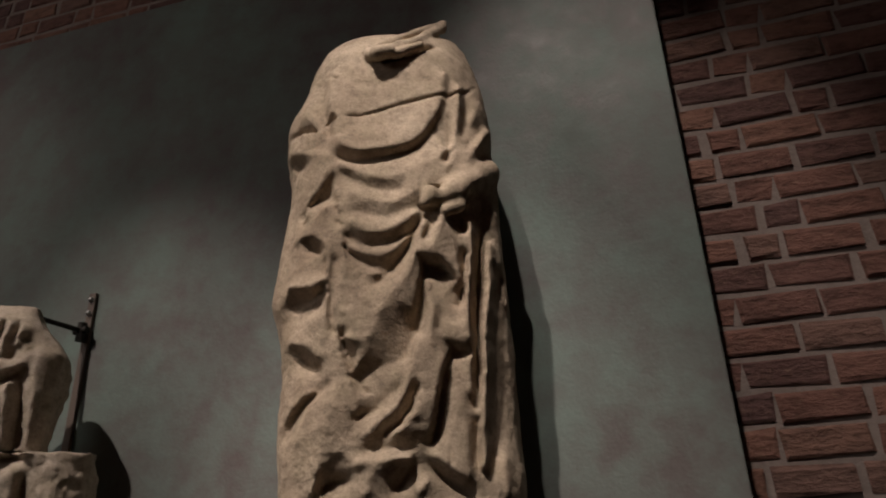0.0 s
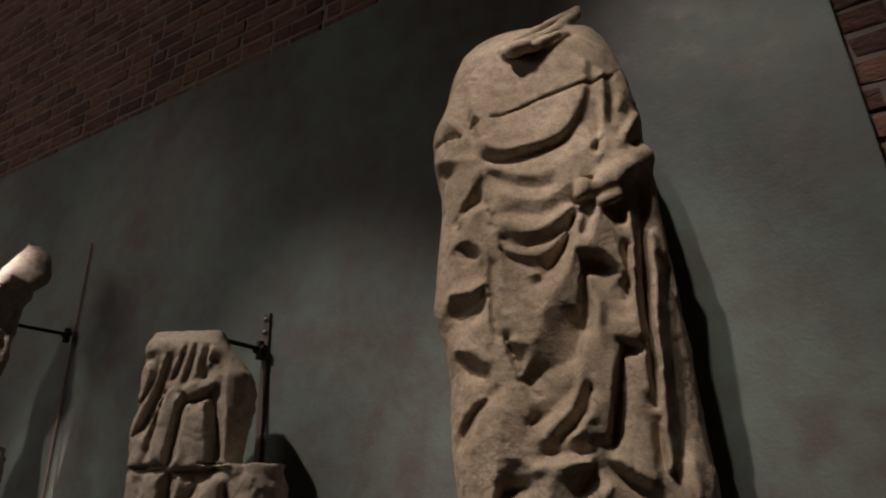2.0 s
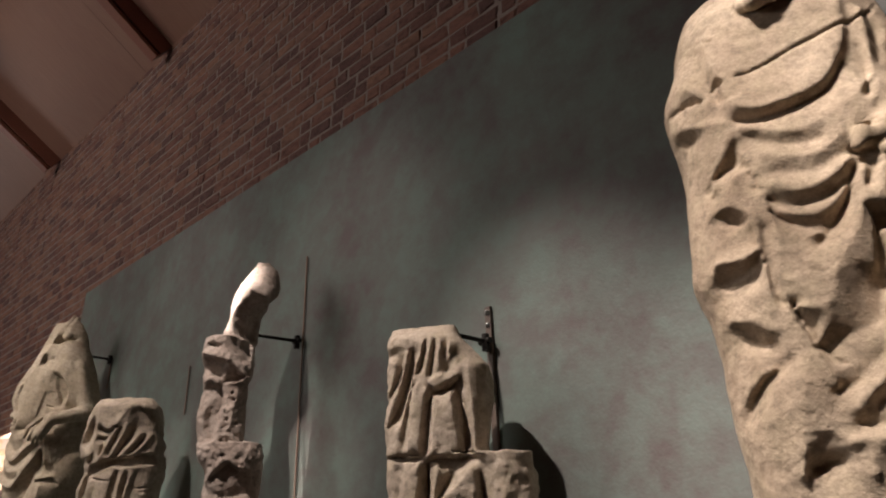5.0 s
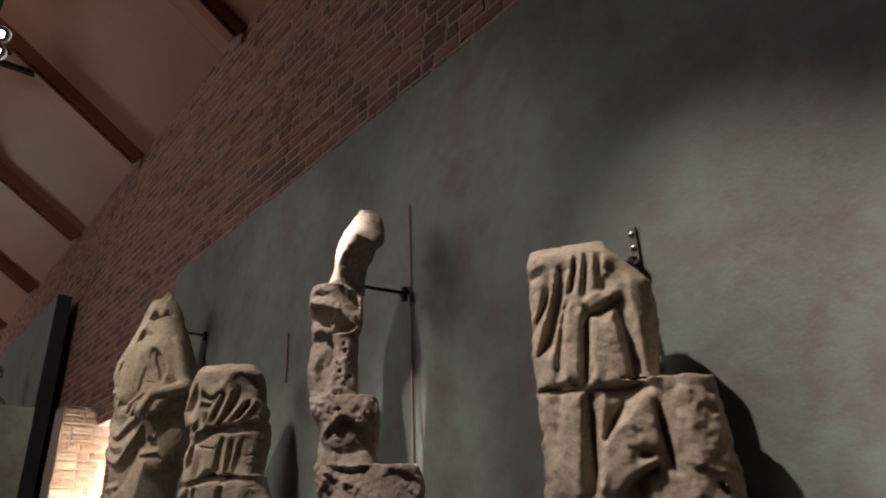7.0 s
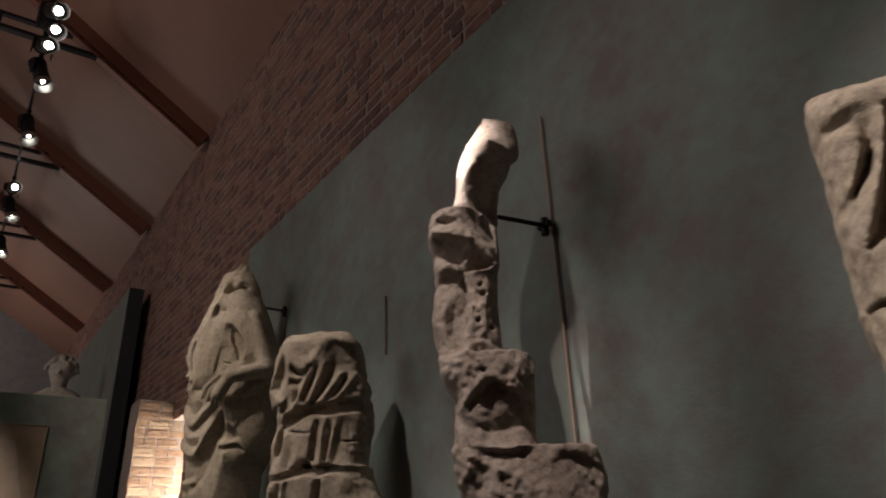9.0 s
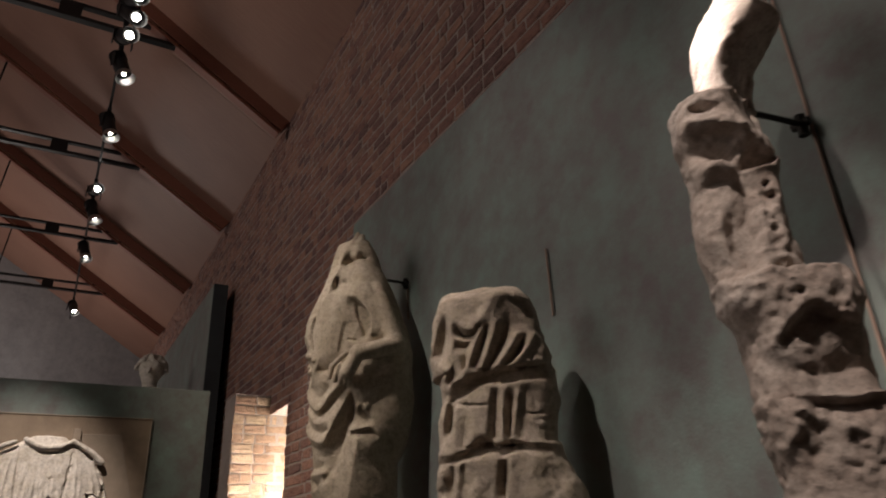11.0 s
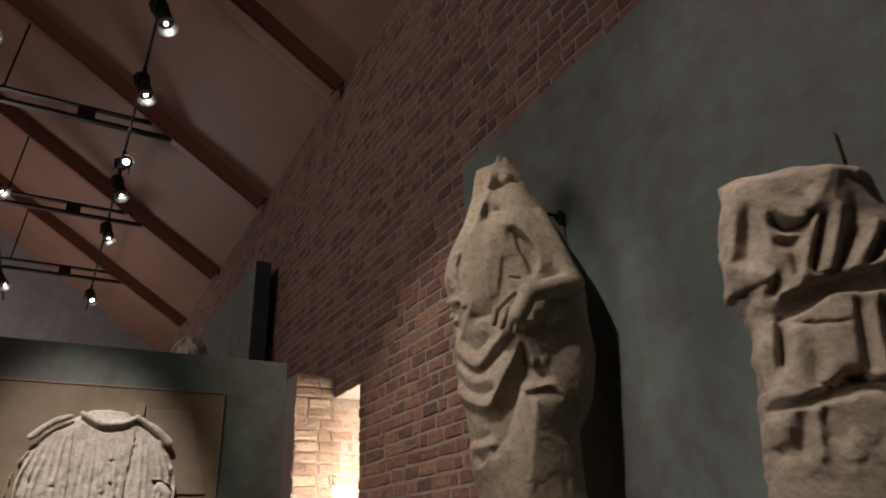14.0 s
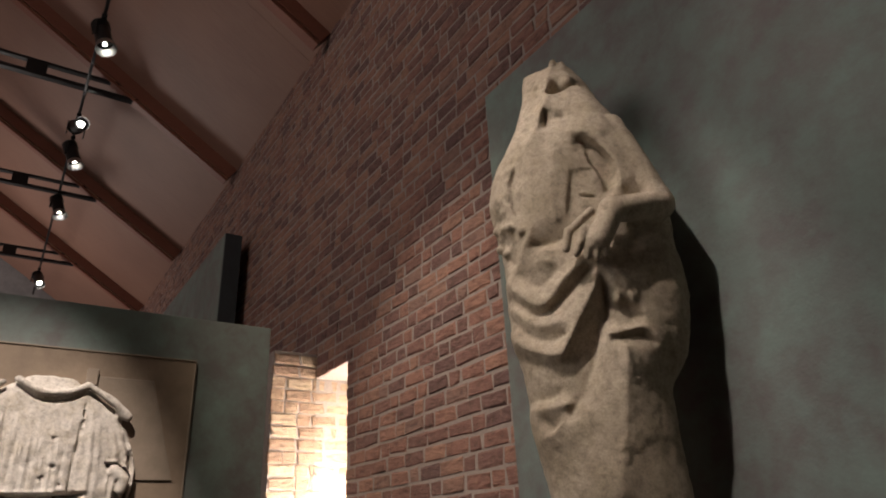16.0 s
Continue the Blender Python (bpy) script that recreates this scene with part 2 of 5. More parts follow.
def gable(name, x, thick, label, mat):
    bm = bmesh.new()
    ring = [(Y0, 0), (BRICK_Y + 0.3, 0), (BRICK_Y + 0.3, EAVE), (RIDGE_Y, RIDGE_Z + 0.2), (Y0, EAVE)]
    a = [bm.verts.new((x, y, z)) for y, z in ring]
    b = [bm.verts.new((x + thick, y, z)) for y, z in ring]
    bm.faces.new(a), bm.faces.new(b[::-1])
    for i in range(5):
        j = (i + 1) % 5
        bm.faces.new((a[i], b[i], b[j], a[j]))
    bmesh.ops.recalc_face_normals(bm, faces=bm.faces)
    return tagged(part(name, bm, mat), label, "wall", kind="structure")


gable("wall_west", X0 - 0.3, 0.3, "far grey plastered gable wall under the roof", GABLE)
gable("wall_east", X1, 0.3, "plain brick gable wall behind", BRICK_REST)


def slope(sign):
    """One slope of the boarded ceiling: a slab with narrow seams between its wide sheets."""
    bm = bmesh.new()
    ye = BRICK_Y + 0.35 if sign > 0 else Y0 - 0.35
    ze = EAVE - 0.35 * PITCH
    n, w = 9, (X1 - X0) / 9
    up = Vector((0, sign * PITCH, 1)).normalized() * 0.06
    for i in range(n):
        xa, xb = X0 + i * w + 0.002, X0 + (i + 1) * w - 0.002
        low = [Vector(p) for p in ((xa, ye, ze), (xb, ye, ze), (xb, RIDGE_Y, RIDGE_Z), (xa, RIDGE_Y, RIDGE_Z))]
        a = [bm.verts.new(p) for p in low]
        b = [bm.verts.new(p + up) for p in low]
        bm.faces.new(a), bm.faces.new(b[::-1])
        for k in range(4):
            j = (k + 1) % 4
            bm.faces.new((a[k], b[k], b[j], a[j]))
    bmesh.ops.recalc_face_normals(bm, faces=bm.faces)
    return bm


tagged(part("ceiling", slope(1), BOARD), "sloping reddish plywood ceiling between rafters", "ceiling", kind="structure")
tagged(part("ceiling", slope(-1), BOARD), "sloping reddish plywood ceiling between rafters", "ceiling", kind="structure")
tagged(part("roof_cover", box((X0 - 0.4, Y0 - 0.6, RIDGE_Z + 0.3), (X1 + 0.4, BRICK_Y + 0.8, RIDGE_Z + 0.4)), STEEL), "dark closed roof over the hall", "roof", kind="structure")
RAFTER_X = [-4.85 - 2.5 * k for k in range(5)] + [-2.35, 0.15, 2.65]
DEEP = 0.20
along = Vector((0, -1, PITCH)).normalized()
down = Vector((0, -PITCH, -1)).normalized()
for x in RAFTER_X:
    for sign in (1, -1):
        foot = Vector((x, BRICK_Y if sign > 0 else Y0, EAVE))
        top = Vector((x, RIDGE_Y, RIDGE_Z))
        d = down if sign > 0 else Vector((0, PITCH, -1)).normalized()
        rafter = base("rafter", x, foot.y, EAVE, "red-brown stained timber rafter under the ceiling", "rafter", "roof rafters", "structure")
        inv = pose(-x, -foot.y, -EAVE)
        for name, wide, off, deep, mat in (("beam", 0.10, 0.07, 0.15, RAFTER), ("groove_strip", 0.05, 0.157, 0.024, BATTEN), ("lower_flange", 0.10, 0.184, 0.03, RAFTER)):
            bm = beam(foot + d * off, top + d * off, wide, deep, 0.004)
            bmesh.ops.transform(bm, matrix=inv, verts=bm.verts)
            part(name, bm, mat, rafter)

# ---- green display panels ----
def green_panel(name, x0, x1, top, label, y=PANEL_Y, thick=0.13):
    return tagged(part(name, box((x0, y, 0.0), (x1, y + thick, top), 0.004), GREEN), label, "wall panel", kind="structure")


green_panel("wall_panel_1", -5.13, 0.19, 3.208, "tall grey-green plastered display panel on the brick wall")
green_panel("wall_panel_2", -13.4, -9.05, 4.2, "taller grey-green plastered display panel on the brick wall", 1.40, 0.16)
part_wall = tagged(part("partition", box((-6.32, -3.2, 0.0), (-6.2, 0.93, 2.385), 0.004), GREEN), "free-standing grey-green plastered partition wall", "partition", kind="structure")
# added strip: its dark colour stands in for shade on the panel's east side
part("panel_side_shade", box((-9.048, 1.402, 0.0), (-9.03, 1.558, 4.198), 0.003), SHADE_EDGE, bpy.data.objects["wall_panel_2"], "dark strip added for the shaded side of the panel")

# ---- carving tool: a block of stone as a distance field, cut into a closed mesh ----
def curve_through(pts, step):
    """A smooth line through the given points, in even small steps."""
    p = [np.array(q, float) for q in pts]
    if len(p) == 2:
        p.insert(1, (p[0] + p[1]) / 2)
    p = [2 * p[0] - p[1], *p, 2 * p[-1] - p[-2]]
    out = []
    for a, b, c, d in zip(p, p[1:], p[2:], p[3:]):
        n = max(2, int(np.linalg.norm(c - b) / step))
        for i in range(n):
            t = i / n
            out.append(0.5 * (2 * b + (c - a) * t + (2 * a - 5 * b + 4 * c - d) * t * t + (3 * b - a - 3 * c + d) * t ** 3))
    out.append(p[-2])
    return np.array(out)


class Carving:
    def __init__(self, lo, hi, cell, seed=0):
        self.lo, self.h = np.array(lo, float), cell
        self.n = [int(math.ceil((b - a) / cell)) + 1 for a, b in zip(lo, hi)]
        self.axis = [lo[i] + cell * np.arange(self.n[i]) for i in range(3)]
        self.f = np.full(self.n, 0.2, np.float32)
        self.rng = np.random.RandomState(seed)
        self.skin, self.later, self.done, self.lines = None, [], False, []
        self.up = np.zeros((self.n[0], self.n[2]), np.float32)
        self.down = self.up.copy()

    def span(self, lo, hi):
        s = []
        for i in range(3):
            a = int(np.clip((lo[i] - self.lo[i]) / self.h, 0, self.n[i] - 1))
            b = int(np.clip((hi[i] - self.lo[i]) / self.h + 2, a + 1, self.n[i]))
            s.append(slice(a, b))
        return tuple(s), [self.axis[i][s[i]].astype(np.float32) for i in range(3)]

    def join(self, s, d, k, carve=False):
        a = -self.f[s] if carve else self.f[s]
        t = np.clip(0.5 + 0.5 * (a - d) / k, 0, 1)
        r = a * (1 - t) + d * t - k * t * (1 - t)
        self.f[s] = -r if carve else r

    def loft(self, rows, power=2.4, k=0.02, soft=7):
        """A body of rounded sections: rows of (z, centre x, centre y, half width, half depth)."""
        rows = sorted(rows)
        z = self.axis[2]
        keys = [r[0] for r in rows]
        cx, cy, rx, ry = (np.interp(z, keys, [r[i] for r in rows]).astype(np.float32) for i in (1, 2, 3, 4))
        ker = np.ones(soft) / soft
        cx, cy, rx, ry = (np.convolve(np.pad(v, soft // 2, "edge"), ker, "valid").astype(np.float32) for v in (cx, cy, rx, ry))
        x, y = self.axis[0].astype(np.float32)[:, None, None], self.axis[1].astype(np.float32)[None, :, None]
        depth = np.where(y > cy, ry * 0.7, ry)
        r = (np.abs((x - cx) / rx) ** power + np.abs((y - cy) / depth) ** power) ** (1 / power)
        d = (r - 1) * np.minimum(rx, ry)
        cap = np.maximum(keys[0] - z, z - keys[-1]).astype(np.float32)
        self.join((slice(None),) * 3, np.maximum(d, cap), k)

    def line(self, p, radii, k, carve, deep):
        r = float(max(radii))
        s, (x, y, z) = self.span(p.min(0) - (r + k) * deep, p.max(0) + (r + k) * deep)
        best = None
        for i in range(len(p) - 1):
            a, b = p[i], p[i + 1]
            sub, (sx, sy, sz) = self.span(np.minimum(a, b) - (r + k)* deep * 0.98, np.maximum(a, b) + (r + k)* deep * 0.98)
            if best is None:
                best = np.full([len(x), len(y), len(z)], 1.0, np.float32)
            loc = tuple(slice(sub[j].start - s[j].start, sub[j].stop - s[j].start) for j in range(3))
            v = b - a
            v[1] /= deep
            dx, dy, dz = sx[:, None, None] - a[0], (sy[None, :, None] - a[1]) / deep, sz[None, None, :] - a[2]
            t = np.clip((dx * v[0] + dy * v[1] + dz * v[2]) / max(float(v @ v), 1e-9), 0, 1)
            d = np.sqrt((dx - t * v[0]) ** 2 + (dy - t * v[1]) ** 2 + (dz - t * v[2]) ** 2) - (radii[i] * (1 - t) + radii[i + 1] * t)
            best[loc] = np.minimum(best[loc], d)
        self.join(s, best, k, carve)

    def limb(self, pts, r0, r1=None, k=0.012, carve=False):
        """A rounded bar through points in space."""
        if self.skin is not None and not self.done:
            self.later.append((self.limb, (pts, r0, r1, k, carve)))
            return
        p = curve_through(pts, 0.015)
        self.line(p, np.linspace(r0, r0 if r1 is None else r1, len(p)), k, carve, 1.0)

    def settle(self):
        """Note where the front of the body lies, for the folds to lie on."""
        inside = self.f < 0
        hit = inside.any(axis=1)
        first = np.argmax(inside, axis=1)
        y = np.where(hit, self.lo[1] + self.h * first, np.nan)
        for _ in range(25):
            bad = np.isnan(y)
            if not bad.any():
                break
            pad = np.pad(y, 1, constant_values=np.nan)
            around = np.stack([pad[:-2, 1:-1], pad[2:, 1:-1], pad[1:-1, :-2], pad[1:-1, 2:]])
            count = np.maximum((~np.isnan(around)).sum(0), 1)
            mean = np.where((~np.isnan(around)).any(0), np.nansum(around, axis=0) / count, np.nan)
            y = np.where(bad, mean, y)
        self.skin = np.where(np.isnan(y), np.nanmean(y), y)

    def front(self, x, z):
        i = int(np.clip(round((x - self.lo[0]) / self.h), 0, self.n[0] - 1))
        j = int(np.clip(round((z - self.lo[2]) / self.h), 0, self.n[2] - 1))
        return float(self.skin[i, j])

    def near(self, pts, reach):
        """Distance and side (above +, below -) of every (x, z) place from a curve, and the curve's taper there."""
        p = curve_through(pts, 0.010)
        s = np.linspace(0, 1, len(p))
        taper = np.clip(np.minimum(s, 1 - s) / 0.25, 0.0, 1) ** 0.6
        lo, hi = p.min(0) - reach, p.max(0) + reach
        sl, (x, _, z) = self.span((lo[0], self.lo[1], lo[1]), (hi[0], self.lo[1], hi[1]))
        sl = (sl[0], sl[2])
        best = np.full((len(x), len(z)), 9.0, np.float32)
        side, tap = np.zeros_like(best), np.zeros_like(best)
        for i in range(len(p) - 1):
            a, v = p[i], p[i + 1] - p[i]
            dx, dz = x[:, None] - a[0], z[None, :] - a[1]
            t = np.clip((dx * v[0] + dz * v[1]) / max(float(v @ v), 1e-9), 0, 1)
            ex, ez = dx - t * v[0], dz - t * v[1]
            d = np.sqrt(ex * ex + ez * ez)
            m = d < best
            best[m] = d[m]
            side[m] = (ez / np.maximum(d, 1e-6))[m]
            tap[m] = (taper[i] * (1 - t) + taper[i + 1] * t)[m]
        return sl, best, side, tap

    def fold(self, pts, r, out=0.55):
        """A ridge of cloth along (x, z) points: a sharp crest with hollow flanks, steeper on its under side."""
        w = min(r * 2.7, 0.055)
        sl, d, side, tap = self.near(pts, w)
        wide = w * np.where(side < 0, 1 + 0.5 * side, 1.0)
        h = r * 2.7 * out * tap * np.clip(1 - d / wide, 0, 1) ** 1.5
        self.up[sl] = np.maximum(self.up[sl], h) + 0.25 * np.minimum(self.up[sl], h)

    def groove(self, pts, r, deep=1.8):
        """A valley, hole or crack along (x, z) points: a sharp overhanging lip above, a long ramp out below."""
        sl, d, side, tap = self.near(pts, r * 2.4)
        wide = r * np.where(side > 0, 1.15 - 0.6 * side, 1.15 - 1.1 * side) * np.maximum(tap, 0.35)
        h = 1.25 * r * deep * tap * np.clip(1 - (d / wide) ** np.where(side > 0, 2.0, 1.2), 0, 1) ** np.where(side > 0, 0.6, 1.1)
        self.down[sl] = np.maximum(self.down[sl], h)

    def stroke(self, pts, dense):
        p = curve_through(pts, self.h * dense)
        v = np.gradient(p, axis=0)
        v /= np.maximum(np.linalg.norm(v, axis=1), 1e-9)[:, None]
        return p, np.stack([-v[:, 1], v[:, 0]], 1)

    def crease(self, pts, out, end=None):
        """A line of the cloth that lies the given height over the body (a crest) or under it (a valley)."""
        p, _ = self.stroke(pts, 0.7)
        v = np.linspace(out, out if end is None else end, len(p))
        if out < 0:
            v *= 1 - 0.9 * np.abs(np.linspace(-1, 1, len(p))) ** 2.5
        self.lines.append((p, v))

    def hem(self, pts, above, below):
        """An edge of cloth: one height to the left of the line, another to its right."""
        p, side = self.stroke(pts, 0.7)
        self.lines.append((p + side * self.h * 1.1, np.full(len(p), above)))
        self.lines.append((p - side * self.h * 1.1, below + (above - below) * 0.8 * np.abs(np.linspace(-1, 1, len(p))) ** 3))

    def drape(self, reach=0.16):
        """The cloth stretched between all creases and hems, sinking to the body away from them."""
        nx, nz = self.n[0], self.n[2]
        total, count = np.zeros((nx, nz)), np.zeros((nx, nz))
        for p, v in self.lines:
            i = np.clip(np.rint((p[:, 0] - self.lo[0]) / self.h).astype(int), 0, nx - 1)
            j = np.clip(np.rint((p[:, 1] - self.lo[2]) / self.h).astype(int), 0, nz - 1)
            np.add.at(total, (i, j), v)
            np.add.at(count, (i, j), 1)
        d = None
        for step in (16, 8, 4, 2, 1):
            mx, mz = -(-nx // step), -(-nz // step)
            pad = ((0, mx * step - nx), (0, mz * step - nz))
            t, k = (np.pad(a, pad).reshape(mx, step, mz, step).sum((1, 3)) for a in (total, count))
            on = k > 0
            fixed = np.where(on, t / np.maximum(k, 1), 0)
            d = np.zeros((mx, mz)) if d is None else np.kron(d, np.ones((2, 2)))[:mx, :mz]
            loss = 4 + (self.h * step / reach) ** 2
            for _ in range(60):
                d = np.where(on, fixed, d)
                e = np.pad(d, 1, "edge")
                d = (e[:-2, 1:-1] + e[2:, 1:-1] + e[1:-1, :-2] + e[1:-1, 2:]) / loss
            d = np.where(on, fixed, d)
        e = np.pad(d, 1, "edge")
        return (0.56 * d + 0.11 * (e[:-2, 1:-1] + e[2:, 1:-1] + e[1:-1, :-2] + e[1:-1, 2:])).astype(np.float32)

    def shift(self, d):
        """Move the front of the stone towards the viewer by d, fading out towards its back."""
        n = self.n[1]
        fade = np.clip((n - 1 - np.arange(n)) / (0.35 * n), 0, 1).astype(np.float32)
        at = np.clip(np.arange(n, dtype=np.float32)[None, :, None] + fade[None, :, None] * (d / self.h)[:, None, :], 0, n - 1.001)
        i = at.astype(np.int32)
        at -= i
        self.f = np.take_along_axis(self.f, i, 1) * (1 - at) + np.take_along_axis(self.f, i + 1, 1) * at

    def cut_folds(self):
        """Shift the stone by all ridges and valleys, then add the limbs and lumps kept for last."""
        d = np.clip(self.up, -0.02, 0.04) - np.minimum(self.down, 0.05)
        n = max(1, int(0.010 / self.h))
        b = np.pad(d, n, "edge")
        for ax in (0, 1):
            b = np.apply_along_axis(lambda v: np.convolve(v, np.ones(2 * n + 1) / (2 * n + 1), "valid"), ax, b)
        d = (d + 0.5 * (d - b)).astype(np.float32)
        if self.lines:
            self.shift(d + self.drape())
        else:
            self.f -= d[:, None, :]
        self.settle()
        self.done = True
        for what, args in self.later:
            what(*args)

    def lump(self, x, z, r, out=0.4, wide=1.0, carve=False):
        if not self.done:
            self.later.append((self.lump, (x, z, r, out, wide, carve)))
            return
        i, j = int((x - self.lo[0]) / self.h), int((z - self.lo[2]) / self.h)
        if not (0 <= i < self.n[0] and 0 <= j < self.n[2]) or self.f[i, :, j].min() > 0:
            return
        y = self.front(x, z) + r * (1 - 2 * out)
        self.line(np.array([(x - r * (wide - 1), y, z), (x + r * (wide - 1) + 1e-4, y, z)]), [r, r], r * 0.35, carve, 1.0)

    def chip(self, x, z, r, amount=0.006):
        """A broken, pitted patch round a place on the front."""
        gx, gz = self.axis[0][:, None], self.axis[2][None, :]
        fall = np.clip(1.3 - np.sqrt((gx - x) ** 2 + (gz - z) ** 2) / r, 0, 1) ** 0.5
        n = np.zeros_like(fall)
        for size in (0.015, 0.008):
            g = self.rng.uniform(-1, 1, (int(self.n[0] * self.h / size) + 3, int(self.n[2] * self.h / size) + 3))
            i, j = ((v - v[0]) / size for v in (self.axis[0], self.axis[2]))
            a, b = i.astype(int), j.astype(int)
            u, v = (i - a)[:, None], (j - b)[None, :]
            n += (g[a][:, b] * (1 - u) + g[a + 1][:, b] * u) * (1 - v) + (g[a][:, b + 1] * (1 - u) + g[a + 1][:, b + 1] * u) * v
        self.up += (amount * fall * (n - 0.3)).astype(np.float32)

    def rough(self, amount, size):
        """Uneven stone: a smooth random field of the given grain added to the surface."""
        m = [int(n * self.h / size) + 3 for n in self.n]
        g = self.rng.uniform(-1, 1, m).astype(np.float32)
        for ax in range(3):
            t = np.arange(self.n[ax]) * self.h / size
            i = t.astype(int)
            w = (t - i).astype(np.float32)
            w = w * w * (3 - 2 * w)
            shape = [1, 1, 1]
            shape[ax] = -1
            w = w.reshape(shape)
            g = np.take(g, i, ax) * (1 - w) + np.take(g, i + 1, ax) * w
        self.f += amount * g

    def mesh(self, name, mat, origin=(0, 0, 0), place=None):
        """Surface nets: one vertex in each cell that the surface crosses, one quad on each edge."""
        f = self.f
        for ax in range(3):
            for end in (0, -1):
                idx = [slice(None)] * 3
                idx[ax] = end
                f[tuple(idx)] = np.maximum(f[tuple(idx)], 0.002)
        neg = f < 0
        cells = neg[:-1, :-1, :-1].astype(np.int8)
        corners = [(a, b, c) for a in (0, 1) for b in (0, 1) for c in (0, 1)]
        cut = lambda arr, o: arr[o[0]:arr.shape[0] - 1 + o[0], o[1]:arr.shape[1] - 1 + o[1], o[2]:arr.shape[2] - 1 + o[2]]
        cells = sum(cut(neg, o).astype(np.int8) for o in corners)
        idx = np.argwhere((cells > 0) & (cells < 8))
        number = np.full(cells.shape, -1, np.int64)
        number[tuple(idx.T)] = np.arange(len(idx))
        total, count = np.zeros((len(idx), 3)), np.zeros(len(idx))
        value = {o: f[idx[:, 0] + o[0], idx[:, 1] + o[1], idx[:, 2] + o[2]] for o in corners}
        for o in corners:
            for ax in range(3):
                if o[ax]:
                    continue
                q = tuple(1 if i == ax else o[i] for i in range(3))
                a, b = value[o], value[q]
                on = (a < 0) != (b < 0)
                t = np.where(on, a / np.where(on, a - b, 1), 0)
                at = np.tile(np.array(o, float), (len(idx), 1))
                at[:, ax] += t
                total[on] += at[on]
                count[on] += 1
        verts = (idx + total / count[:, None]) * self.h + self.lo - np.array(origin)
        quads = []
        for ax in range(3):
            u, v = (ax + 1) % 3, (ax + 2) % 3
            lo = [slice(None)] * 3
            hi = [slice(None)] * 3
            lo[ax], hi[ax] = slice(None, -1), slice(1, None)
            on = np.argwhere(neg[tuple(lo)] != neg[tuple(hi)])
            on = on[(on[:, u] > 0) & (on[:, v] > 0) & (on[:, u] < self.n[u] - 1) & (on[:, v] < self.n[v] - 1)]
            flip = neg[tuple(on.T)]
            ring = []
            for du, dv in ((-1, -1), (0, -1), (0, 0), (-1, 0)):
                c = on.copy()
                c[:, u] += du
                c[:, v] += dv
                ring.append(number[tuple(c.T)])
            ring = np.stack(ring, 1)
            ring[~flip] = ring[~flip][:, ::-1]
            quads.append(ring)
        quads = np.concatenate(quads)
        me = bpy.data.meshes.new(name)
        me.from_pydata(verts.tolist(), [], quads.tolist())
        me.materials.append(mat)
        me.polygons.foreach_set("use_smooth", np.ones(len(quads), bool))
        ob = new(name, me)
        ob.matrix_world = pose(*origin) if place is None else place
        return ob

# ---- statues on their plinths along the green panel ----
def plinth(x, y, top, wide):
    bm = box((-wide / 2, -0.2, 0), (wide / 2, min(0.2, PANEL_Y - y - 0.005), top), 0.008)
    ob = tagged(part("plinth", bm, PLINTH), "plain grey concrete plinth carrying a statue", "plinth", "plinths")
    ob.matrix_world = pose(x, y, 0)
    return ob


c = Carving((-0.32, -0.27, 0.98), (0.31, 0.16, 2.66), 0.0044, 3)
c.loft([(1.000, 0.013, 0.000, 0.226, 0.165), (1.575, 0.013, 0.000, 0.226, 0.165), (1.644, 0.007, 0.000, 0.229, 0.165), (1.712, 0.007, 0.000, 0.229, 0.165), (1.781, 0.008, 0.000, 0.227, 0.165), (1.849, 0.004, 0.000, 0.230, 0.165), (1.917, -0.010, 0.000, 0.237, 0.165), (1.986, -0.007, 0.000, 0.232, 0.165), (2.054, -0.003, 0.000, 0.227, 0.165), (2.123, -0.001, 0.000, 0.223, 0.165), (2.191, -0.003, 0.000, 0.223, 0.165), (2.260, -0.009, 0.000, 0.227, 0.165), (2.328, -0.009, 0.000, 0.227, 0.165), (2.396, 0.002, 0.000, 0.206, 0.165), (2.465, 0.000, 0.000, 0.192, 0.157), (2.533, 0.005, 0.000, 0.170, 0.122), (2.602, 0.024, 0.000, 0.124, 0.041)], 2.3, 0.020)
c.settle()
c.crease([(-0.078, 2.374), (-0.019, 2.367), (0.052, 2.382)], 0.004)
c.crease([(-0.089, 2.286), (-0.020, 2.289), (0.050, 2.317)], 0.007)
c.crease([(-0.139, 2.406), (-0.134, 2.336), (-0.129, 2.284), (-0.117, 2.234)], 0.013, 0.018)
c.crease([(-0.154, 2.420), (-0.152, 2.347), (-0.143, 2.292), (-0.134, 2.249)], -0.010)
c.crease([(-0.176, 2.430), (-0.185, 2.336)], 0.007)
c.crease([(-0.190, 2.316), (-0.153, 2.260), (-0.128, 2.207), (-0.123, 2.180)], 0.013)
c.crease([(-0.174, 2.329), (-0.150, 2.277), (-0.137, 2.253)], -0.004)
c.crease([(-0.116, 2.232), (-0.104, 2.209), (-0.076, 2.196), (-0.032, 2.198), (0.012, 2.209), (0.041, 2.227), (0.065, 2.263), (0.087, 2.308), (0.099, 2.368), (0.105, 2.403)], 0.030, 0.011)
c.crease([(-0.115, 2.195), (-0.078, 2.182), (-0.033, 2.187), (0.018, 2.199), (0.046, 2.218), (0.075, 2.258), (0.099, 2.305), (0.113, 2.357), (0.118, 2.413)], 0.002)
c.crease([(-0.110, 2.172), (-0.066, 2.145), (-0.022, 2.134), (0.033, 2.153), (0.078, 2.183), (0.114, 2.221)], 0.020)
